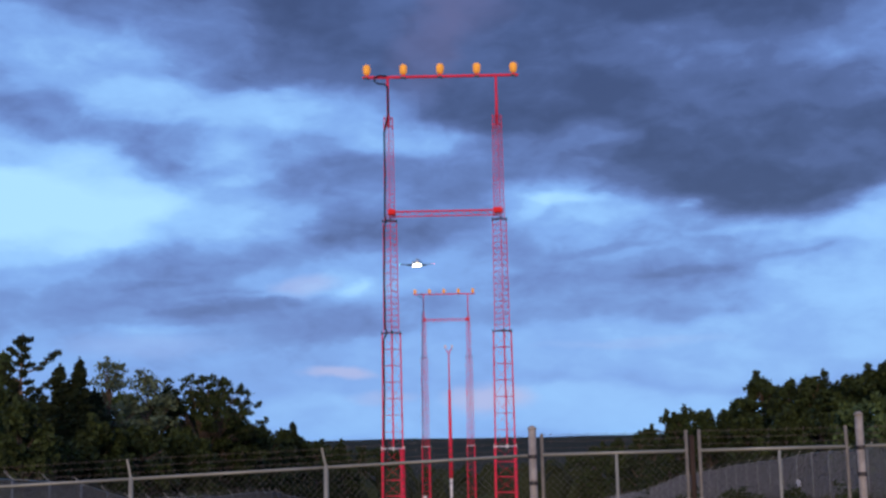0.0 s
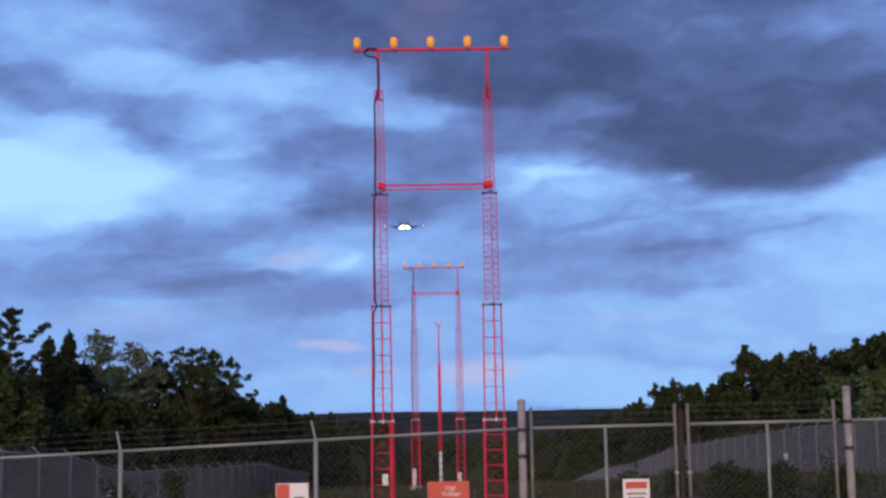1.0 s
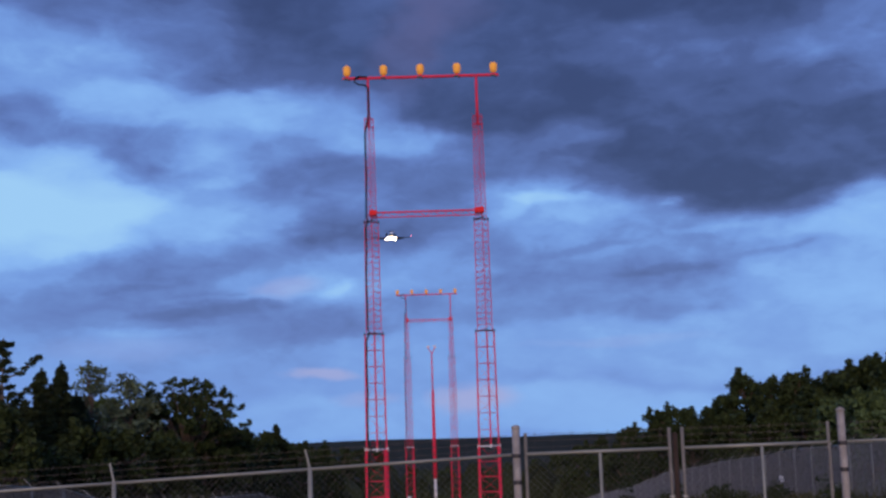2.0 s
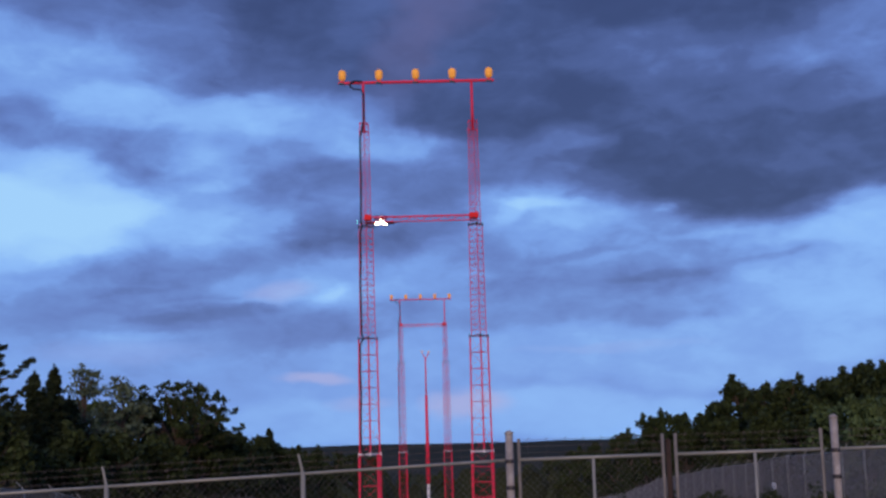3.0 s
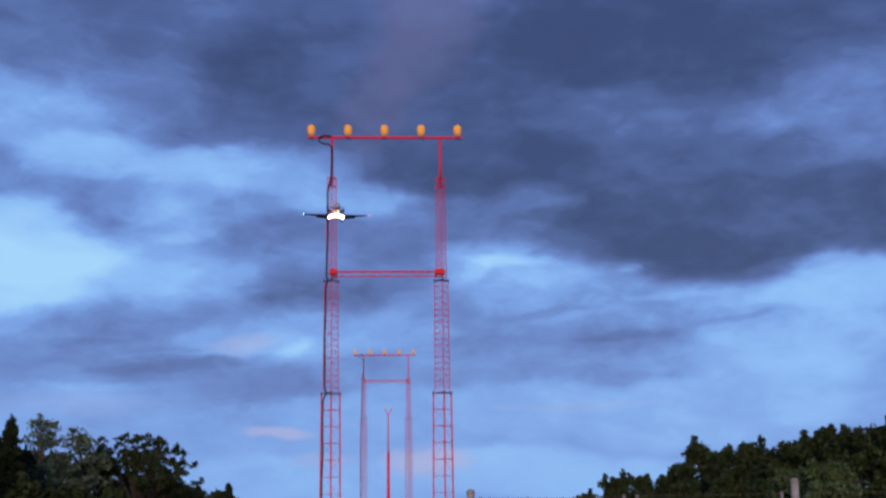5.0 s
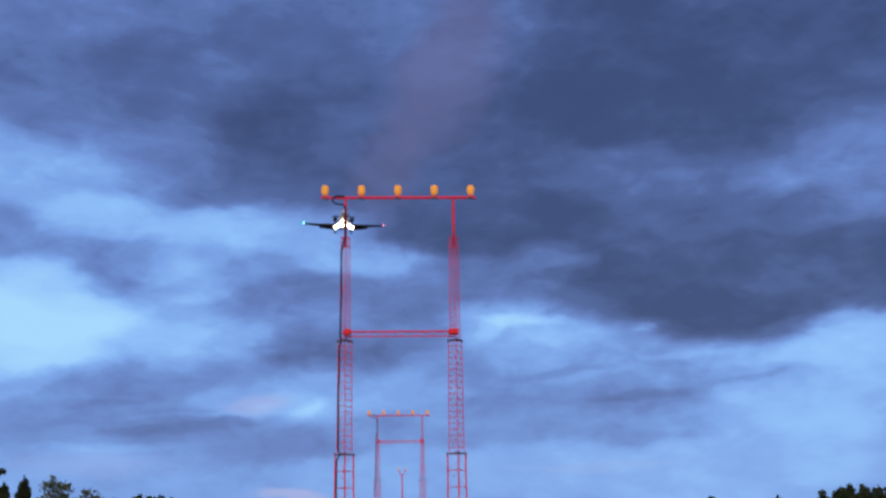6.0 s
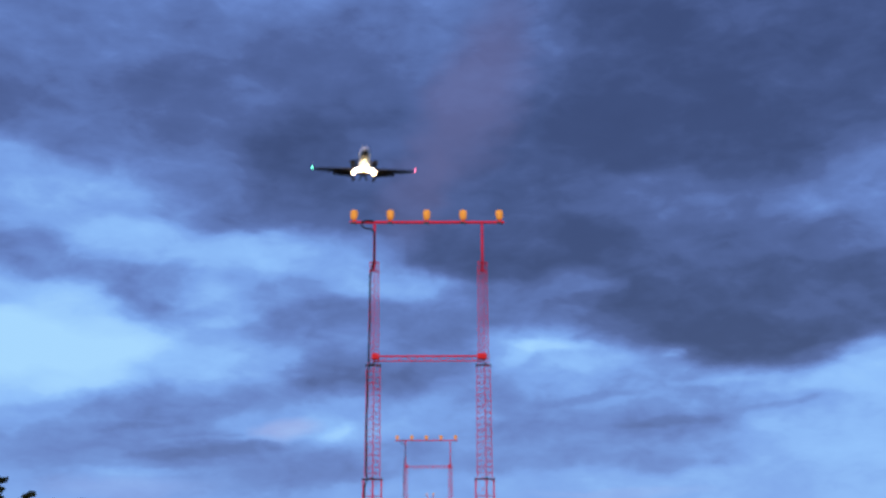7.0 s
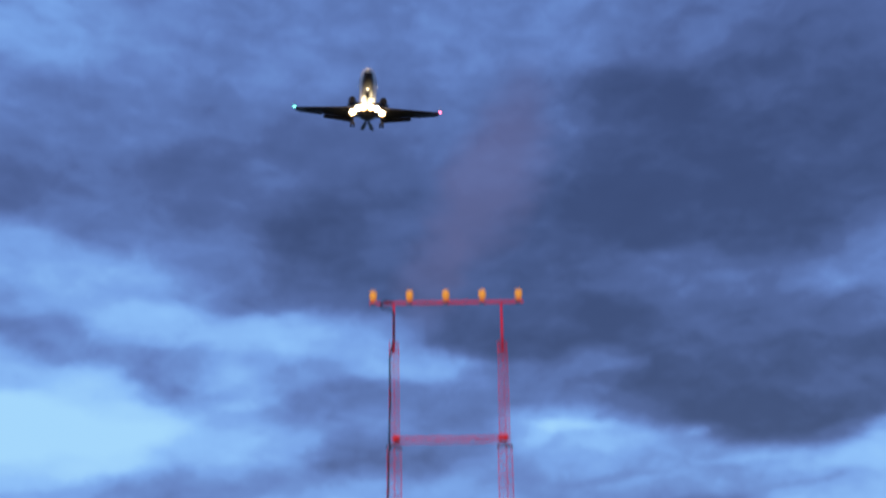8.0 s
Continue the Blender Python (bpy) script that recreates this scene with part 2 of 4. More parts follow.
# the clouds lie in layers: soft within a layer, with a torn edge where one ends before the next
layers = wn("ShaderNodeValToRGB")
put(layers, 0, wmath("DIVIDE", total, 1.2))
steps = layers.color_ramp
for k in range(8):
    for place, grey in ((0.15 * k, 0.15 * k - 0.012), (0.15 * k + 0.10, 0.15 * k + 0.052)):
        stop = steps.elements.new(place / 1.2)
        stop.color = (max(grey, 0.0) / 1.2,) * 3 + (1,)
steps.elements[-1].color = (1, 1, 1, 1)
total = wmath("ADD", wmath("MULTIPLY", total, 0.55), wmath("MULTIPLY", layers.outputs[0], 0.45 * 1.2))
tone = wn("ShaderNodeValToRGB")
put(tone, 0, wmath("ADD", wmath("MULTIPLY", total, 0.8), 0.2))
stops = tone.color_ramp
for place, red, green, blue in ((0.0, 0.030, 0.048, 0.140), (0.2, 0.042, 0.069, 0.190), (0.4, 0.082, 0.132, 0.340), (0.56, 0.132, 0.227, 0.555),
                                (0.70, 0.195, 0.370, 0.800), (0.84, 0.275, 0.525, 0.955), (1.0, 0.390, 0.700, 1.000)):
    stop = stops.elements[0] if place == 0.0 else stops.elements[-1] if place == 1.0 else stops.elements.new(place)
    stop.color = (red, green, blue, 1)
warm = wn("ShaderNodeMix")
warm.data_type = "RGBA"
put(warm, 0, wmath("MULTIPLY", pink_sum[0], 0.8, True))
put(warm, 6, tone.outputs[0])
warm.inputs[7].default_value = (0.42, 0.46, 0.76, 1)
dusky = wn("ShaderNodeMix")
dusky.data_type = "RGBA"
put(dusky, 0, wmath("MULTIPLY", mauve_sum[0], 0.8, True))
put(dusky, 6, warm.outputs[2])
dusky.inputs[7].default_value = (0.125, 0.128, 0.290, 1)
low = wn("ShaderNodeTexSky")
low.sky_type, low.sun_disc, low.sun_elevation, low.sun_rotation = "NISHITA", False, radians(11), radians(205)
thin = wn("ShaderNodeMix")
thin.data_type, thin.blend_type = "RGBA", "ADD"
thin.inputs[0].default_value = 0.006
put(thin, 6, dusky.outputs[2])
put(thin, 7, low.outputs[0])
back = wn("ShaderNodeBackground")
put(back, 0, thin.outputs[2])
back.inputs[1].default_value = 1.0
put(wn("ShaderNodeOutputWorld"), 0, back.outputs[0])

# the afterglow behind the camera: low, wide and warm
glow = bpy.data.lights.new("afterglow", "SUN")
glow.energy, glow.angle, glow.color = 1.95, radians(24), (1.0, 0.74, 0.56)
new("afterglow", glow).matrix_world = look((0, 0, 0), (0.1, 0.97, -0.2))

# ---------------------------------------------------------------- materials
def material(name, colour, rough=0.6, metal=0.0, spread=0.25, scale=4.0, fine=40.0, bump=0.15, glow=0.0, each=0.0):
    """A paint or skin that varies at two scales, with a fine relief; each: how far it varies from piece to piece."""
    m = bpy.data.materials.new(name)
    m.use_nodes = True
    t = m.node_tree
    bsdf = t.nodes["Principled BSDF"]
    spot = t.nodes.new("ShaderNodeTexCoord").outputs["Object"]
    value = None
    for size, share in ((scale, spread), (fine, spread * 0.5)):
        tex = t.nodes.new("ShaderNodeTexNoise")
        put(tex, 0, spot)
        tex.inputs["Scale"].default_value, tex.inputs["Detail"].default_value = size, 5
        part_of = t.nodes.new("ShaderNodeMapRange")
        put(part_of, 0, tex.outputs[0])
        part_of.inputs[1].default_value, part_of.inputs[2].default_value = 0.3, 0.7
        part_of.inputs[3].default_value, part_of.inputs[4].default_value = 1 - share, 1 + share
        if value is None:
            value = part_of.outputs[0]
        else:
            mul = t.nodes.new("ShaderNodeMath")
            mul.operation = "MULTIPLY"
            put(mul, 0, value)
            put(mul, 1, part_of.outputs[0])
            value = mul.outputs[0]
    if each:
        geo = t.nodes.new("ShaderNodeNewGeometry")
        vary = t.nodes.new("ShaderNodeMapRange")
        put(vary, 0, geo.outputs["Random Per Island"])
        vary.inputs[3].default_value, vary.inputs[4].default_value = 1 - each, 1 + each
        mul = t.nodes.new("ShaderNodeMath")
        mul.operation = "MULTIPLY"
        put(mul, 0, value)
        put(mul, 1, vary.outputs[0])
        value = mul.outputs[0]
    tint = t.nodes.new("ShaderNodeVectorMath")
    tint.operation = "SCALE"
    tint.inputs[0].default_value = colour
    put(tint, 3, value)
    put(bsdf, "Base Color", tint.outputs[0])
    bsdf.inputs["Roughness"].default_value, bsdf.inputs["Metallic"].default_value = rough, metal
    bsdf.inputs["Specular IOR Level"].default_value = 0.12 if rough >= 0.6 else 0.5
    if bump:
        relief = t.nodes.new("ShaderNodeBump")
        relief.inputs["Strength"].default_value, relief.inputs["Distance"].default_value = bump, 0.02
        put(relief, "Height", value)
        put(bsdf, "Normal", relief.outputs[0])
    if glow:
        bsdf.inputs["Emission Color"].default_value = (*colour, 1)
        bsdf.inputs["Emission Strength"].default_value = glow
    return m


RED = material("tower_red_paint", (0.82, 0.040, 0.095), 0.6, spread=0.12, bump=0.05)
BOXRED = material("bright_red_enamel", (0.84, 0.030, 0.040), 0.6, spread=0.06, bump=0.03)
WHITE = material("white_paint", (0.78, 0.76, 0.74), 0.5, spread=0.08)
DARK = material("dark_steel", (0.035, 0.03, 0.035), 0.55)
CABLE = material("black_rubber", (0.018, 0.016, 0.02), 0.6, bump=0.05)
AMBER = material("amber_lamp_glass", (0.95, 0.41, 0.07), 0.6, spread=0.15, scale=9, glow=0.25)
ZINC = material("galvanized_steel", (0.30, 0.30, 0.265), 0.55, 0.2, spread=0.18, scale=2)
WIRE = material("galvanized_wire", (0.10, 0.10, 0.095), 0.6, 0.2, spread=0.2)
FARWIRE = material("weathered_wire", (0.24, 0.23, 0.225), 0.7, 0.1, spread=0.2)
BROWN = material("dark_brown_stained_steel", (0.055, 0.038, 0.032), 0.8, spread=0.25)
STILE = material("stained_steel", (0.20, 0.185, 0.165), 0.7, spread=0.25)
RUST = material("rusty_barbed_wire", (0.10, 0.085, 0.08), 0.8)
POST = material("weathered_gate_post", (0.33, 0.30, 0.275), 0.75, spread=0.25, scale=6)
SIGNRED = material("sign_red", (0.60, 0.07, 0.045), 0.5, spread=0.1)
SIGNWHITE = material("sign_white", (0.82, 0.78, 0.76), 0.5, spread=0.06)
BARK = material("bark", (0.12, 0.09, 0.07), 0.9, spread=0.4, scale=3, bump=0.6)
LEAF = material("broad_leaves", (0.031, 0.045, 0.015), 0.6, spread=0.3, scale=0.5, fine=3, bump=0, each=0.45)
LEAFPALE = material("pale_leaves", (0.062, 0.094, 0.036), 0.6, spread=0.3, scale=0.5, fine=3, bump=0, each=0.4)
ASPEN = material("aspen_leaves", (0.105, 0.140, 0.085), 0.6, spread=0.25, scale=0.5, fine=3, bump=0, each=0.35)
NEEDLE = material("conifer_needles", (0.025, 0.035, 0.014), 0.7, spread=0.3, scale=0.5, fine=3, bump=0, each=0.4)
FAROAK = material("far_woods_foliage", (0.034, 0.042, 0.018), 0.8, spread=0.35, scale=0.02, fine=0.3, bump=0, each=0.4)
GRASS = material("rough_grass", (0.066, 0.068, 0.032), 0.85, spread=0.35, scale=0.4, fine=4, bump=0, each=0.45)
JETWHITE = material("aircraft_white_paint", (0.80, 0.80, 0.80), 0.25, spread=0.04, bump=0.0)
# dark parts of the jet, and the shade coloured onto its belly
JETDARK = material("aircraft_dark_paint_and_shade", (0.018, 0.018, 0.024), 0.35, spread=0.1, bump=0.0)
JETGREY = material("aircraft_wing_grey", (0.055, 0.055, 0.065), 0.4, spread=0.1, bump=0.0)
RUBBER = material("tyre_rubber", (0.02, 0.02, 0.02), 0.8)
GLASS = material("cockpit_glass", (0.012, 0.014, 0.018), 0.08, spread=0.05, bump=0.0)


def lamp_glass(name, hot, rim):
    """A lamp whose emission fades from white to orange, imitating the halo of glare."""
    m = bpy.data.materials.new(name)
    m.use_nodes = True
    t = m.node_tree
    bsdf = t.nodes["Principled BSDF"]
    ball = t.nodes.new("ShaderNodeVectorMath")
    ball.operation = "LENGTH"
    put(ball, 0, t.nodes.new("ShaderNodeTexCoord").outputs["Object"])
    fall = t.nodes.new("ShaderNodeValToRGB")
    put(fall, 0, ball.outputs["Value"])
    fall.color_ramp.elements[0].position, fall.color_ramp.elements[0].color = 0.15, (1.0, 0.80, 0.48, 1)
    fall.color_ramp.elements[1].position, fall.color_ramp.elements[1].color = 0.42, (0.020, 0.009, 0.002, 1)
    fall.color_ramp.elements.new(0.30).color = (0.075, 0.038, 0.011, 1)
    put(bsdf, "Emission Color", fall.outputs[0])
    bsdf.inputs["Emission Strength"].default_value = hot
    bsdf.inputs["Base Color"].default_value = (0.8, 0.75, 0.65, 1)
    bsdf.inputs["Roughness"].default_value = rim
    return m


LANDING = lamp_glass("landing_lamp_halo", 80, 0.2)
TAXI = material("taxi_lamp_glass", (1.0, 0.80, 0.52), 0.3, spread=0.02, bump=0.0, glow=5)
NAVGREEN = material("green_navigation_glass", (0.15, 1.0, 0.62), 0.3, spread=0.02, bump=0.0, glow=5)
NAVRED = material("red_navigation_glass", (1.0, 0.16, 0.28), 0.3, spread=0.02, bump=0.0, glow=5)


def ground_material():
    m = bpy.data.materials.new("ground_cover")
    m.use_nodes = True
    t = m.node_tree
    bsdf = t.nodes["Principled BSDF"]
    place = t.nodes.new("ShaderNodeNewGeometry").outputs["Position"]

    def tex(scale, detail=6):
        n = t.nodes.new("ShaderNodeTexNoise")
        put(n, 0, place)
        n.inputs["Scale"].default_value, n.inputs["Detail"].default_value = scale, detail
        return n.outputs[0]

    def ramp(value, *stops):
        n = t.nodes.new("ShaderNodeValToRGB")
        put(n, 0, value)
        n.color_ramp.elements[0].position, n.color_ramp.elements[0].color = stops[0][0], (*stops[0][1], 1)
        n.color_ramp.elements[1].position, n.color_ramp.elements[1].color = stops[-1][0], (*stops[-1][1], 1)
        for at, colour in stops[1:-1]:
            n.color_ramp.elements.new(at).color = (*colour, 1)
        return n.outputs[0]

    turf = ramp(tex(0.9), (0.3, (0.045, 0.050, 0.022)), (0.5, (0.085, 0.085, 0.040)), (0.7, (0.15, 0.13, 0.075)))
    woods = ramp(tex(0.012, 9), (0.3, (0.040, 0.042, 0.030)), (0.55, (0.056, 0.056, 0.038)), (0.75, (0.078, 0.074, 0.048)))
    apart = t.nodes.new("ShaderNodeSeparateXYZ")
    put(apart, 0, place)
    far = t.nodes.new("ShaderNodeMapRange")
    put(far, 0, apart.outputs[1])
    far.inputs[1].default_value, far.inputs[2].default_value = 170, 260
    mix = t.nodes.new("ShaderNodeMix")
    mix.data_type = "RGBA"
    put(mix, 0, far.outputs[0])
    put(mix, 6, turf)
    put(mix, 7, woods)
    put(bsdf, "Base Color", mix.outputs[2])
    bsdf.inputs["Roughness"].default_value = 0.95
    bsdf.inputs["Specular IOR Level"].default_value = 0.02
    relief = t.nodes.new("ShaderNodeBump")
    relief.inputs["Strength"].default_value, relief.inputs["Distance"].default_value = 0.6, 0.2
    put(relief, "Height", tex(3.0))
    put(bsdf, "Normal", relief.outputs[0])
    return m


# ---------------------------------------------------------------- mesh helpers
class Shape:
    """Vertices and faces of one mesh."""

    def __init__(self):
        self.v, self.f = [], []

    def tube(self, a, b, ra, rb=None, n=6, caps=True):
        a, b = Vector(a), Vector(b)
        rb = ra if rb is None else rb
        q = (b - a).to_track_quat("Z", "Y")
        base = len(self.v)
        for p, r in ((a, ra), (b, rb)):
            for k in range(n):
                w = 2 * math.pi * k / n
                self.v.append(p + q @ Vector((r * math.cos(w), r * math.sin(w), 0)))
        for k in range(n):
            j = (k + 1) % n
            self.f.append((base + k, base + j, base + n + j, base + n + k))
        if caps:
            self.f.append(tuple(base + k for k in reversed(range(n))))
            self.f.append(tuple(base + n + k for k in range(n)))
        return self

    def path(self, points, r, n=6):
        """One bent tube through points that lie about in the plane of x and z."""
        loops = []
        for k, p in enumerate(points):
            way = (Vector(points[min(k + 1, len(points) - 1)]) - Vector(points[max(k - 1, 0)])).normalized()
            side = way.cross(Vector((0, 1, 0))).normalized()
            other = side.cross(way)
            loops.append([Vector(p) + side * (r * math.cos(w)) + other * (r * math.sin(w)) for w in (2 * math.pi * j / n for j in range(n))])
        return self.rings(loops)

    def box(self, centre, size, turn=None):
        base = len(self.v)
        for x in (-0.5, 0.5):
            for y in (-0.5, 0.5):
                for z in (-0.5, 0.5):
                    p = Vector((x * size[0], y * size[1], z * size[2]))
                    self.v.append(Vector(centre) + (turn @ p if turn else p))
        for f in ((0, 1, 3, 2), (4, 6, 7, 5), (0, 4, 5, 1), (2, 3, 7, 6), (0, 2, 6, 4), (1, 5, 7, 3)):
            self.f.append(tuple(base + k for k in f))
        return self

    def rings(self, rings, close=True):
        """A skin through rings of equally many points."""
        base, n = len(self.v), len(rings[0])
        for ring in rings:
            self.v.extend(Vector(p) for p in ring)
        for i in range(len(rings) - 1):
            for k in range(n):
                j = (k + 1) % n
                self.f.append((base + i * n + k, base + i * n + j, base + (i + 1) * n + j, base + (i + 1) * n + k))
        if close:
            self.f.append(tuple(base + k for k in reversed(range(n))))
            self.f.append(tuple(base + (len(rings) - 1) * n + k for k in range(n)))
        return self

    def mesh(self, name, mat, smooth=False, bevel=0.0):
        me = bpy.data.meshes.new(name)
        me.from_pydata([tuple(p) for p in self.v], [], self.f)
        bm = bmesh.new()
        bm.from_mesh(me)
        bmesh.ops.recalc_face_normals(bm, faces=bm.faces)
        if bevel:
            bmesh.ops.bevel(bm, geom=bm.edges[:], offset=bevel, segments=2, affect="EDGES")
        for f in bm.faces:
            f.smooth = smooth
        bm.to_mesh(me)
        bm.free()
        me.materials.append(mat)
        return me


def part(name, shape, mat, parent, label="", smooth=False, bevel=0.0):
    ob = new(name, shape.mesh(name, mat, smooth, bevel) if isinstance(shape, Shape) else shape)
    ob.parent = parent
    return tagged(ob, label) if label else ob


def thing(name, place, label, category, group="", kind=""):
    ob = new(name)
    ob.empty_display_size = 0.2
    ob.location = place
    return tagged(ob, label, category, group, kind)


# ---------------------------------------------------------------- ground
Y_AT = (-400, -60, 0, 8, 20, 36, 60, 93, 107, 131, 151, 183, 260, 400, 800, 1500, 2400, 3100, 3500, 4200, 4900)
Z_AT = (0, 0, 0, -0.25, -0.95, -1.55, -2.6, -3.85, -4.5, -6.6, -7.9, -11.0, -19, -30, -42, -42, -24, -5, -3.5, -25, -40)


def land(x, y):
    """The height of the ground: a slope that falls from the camera into a wooded valley, with hills beyond."""
    z = float(np.interp(y, Y_AT, Z_AT))
    near = max(0.0, min(1.0, (y - 6) / 14)) * max(0.0, min(1.0, (140 - y) / 60))
    z += 0.045 * max(-16.0, min(x - 1.3, 0.0)) * near
    # shoulders of the slope along both fences
    z += 0.70 * max(0.0, min(1.0, (-x - 9) / 4)) * max(0.0, min(1.0, (58 - y) / 9)) * max(0.0, min(1.0, (y - 24) / 10))
    z += 0.95 * max(0.0, min(1.0, (x - 11) / 6)) * max(0.0, min(1.0, (118 - y) / 52)) * max(0.0, min(1.0, (y - 24) / 20))
    if y > 200:
        far = min(1.0, (y - 200) / 1500)
        z += far * (6 * noise.noise((x / 900, y / 700, 3)) + 3.0 * noise.noise((x / 260, y / 300, 7)))
    if y > 25:
        z += 0.12 * noise.noise((x / 6, y / 6, 0)) * min(1.0, (y - 25) / 30)
    return z


def build_ground():
    s = Shape()
    xs = [-2600, -1800, -1200, -800, -520, -340, -220, -150, -105, -75] + list(range(-60, 61, 4)) + [75, 105, 150, 220, 340, 520, 800, 1200, 1800, 2600]
    ys = [-300, -120, -50, -20, -8] + list(range(0, 200, 4)) + [210, 230, 260, 300, 350, 400, 480, 560, 660, 800, 1000, 1250, 1500, 1800, 2100, 2400, 2700, 3000, 3150, 3300, 3500, 3800, 4200, 4700]
    s.v = [Vector((x, y, land(x, y))) for y in ys for x in xs]
    n = len(xs)
    s.f = [(j * n + i, j * n + i + 1, (j + 1) * n + i + 1, (j + 1) * n + i) for j in range(len(ys) - 1) for i in range(n - 1)]
    ob = new("ground", s.mesh("ground", ground_material(), True))
    tagged(ob, "sloping rough grass falling to a dark wooded valley", "ground", kind="structure")


build_ground()


# ---------------------------------------------------------------- approach light towers
def corners(x, z, w, mid=0.06):
    """The three legs of a lattice mast of width w about x at height z; mid: where the foremost leg stands across it."""
    return [Vector((x - w / 2, 0.15 * w, z)), Vector((x + mid * w, -0.55 * w, z)), Vector((x + w / 2, 0.30 * w, z))]


def lattice(x, z0, z1, w0, w1, leg, rung, brace, step, mid=0.06):
    s = Shape()
    low, high = corners(x, z0, w0, mid), corners(x, z1, w1, mid)
    for a, b in zip(low, high):
        s.tube(a, b, leg, leg, 6)
    n = max(2, round((z1 - z0) / step))
    for k in range(n):
        here = [a.lerp(b, k / n) for a, b in zip(low, high)]
        then = [a.lerp(b, (k + 1) / n) for a, b in zip(low, high)]
        for i in range(3):
            j = (i + 1) % 3
            s.tube(here[i], here[j], rung, rung, 4)
            a, b = (here[i], then[j]) if k % 2 else (here[j], then[i])
            s.tube(a, b, brace, brace, 4)
    return s


def collar(x, z, w, r):
    s = Shape()
    c = corners(x, z, w * 1.05)
    for i in range(3):
        s.tube(c[i], c[(i + 1) % 3], r, r, 6)
    for p in c:
        s.tube(p - Vector((0, 0, 0.05)), p + Vector((0, 0, 0.05)), r * 1.25, r * 1.25, 8)
    return s


def lamp_on(tower, x, z, big=1.0):
    """One lamp: a rounded housing on a swivel and a clamp over the bar."""
    steps = ((0.00, 0.045), (0.02, 0.078), (0.06, 0.100), (0.16, 0.112), (0.23, 0.110), (0.275, 0.092), (0.30, 0.055), (0.31, 0.012))
    s = Shape()
    s.rings([[(x + big * r * math.cos(w), big * r * math.sin(w), z + big * (0.05 + h)) for w in (2 * math.pi * k / 14 for k in range(14))] for h, r in steps])
    lamp = part("lamp", s, AMBER, tower, "amber lamp housing", True)
    lens = Shape().rings([[(x + r * math.cos(w), y, z + big * 0.21 + r * math.sin(w)) for w in (2 * math.pi * k / 12 for k in range(12))]
                          for y, r in ((0.10 * big, 0.085 * big), (0.122 * big, 0.082 * big), (0.128 * big, 0.06 * big))])
    part("lens", lens, GLASS, lamp, "clear lens facing the approach")
    clamp = Shape().tube((x, 0, z - 0.02), (x, 0, z + 0.06), 0.028, 0.04, 8).box((x, 0, z - 0.005), (0.10, 0.10, 0.05))
    part("clamp", clamp, RED, lamp)
    stub = Shape().path([(x + 0.03, -0.05, z - 0.03), (x + 0.07, -0.06, z - 0.07), (x + 0.05, -0.06, z - 0.11)], 0.016, 5)
    stub.box((x - 0.02, -0.05, z - 0.045), (0.13, 0.05, 0.045))
    part("junction", stub, DARK, lamp, "dark cable junction")


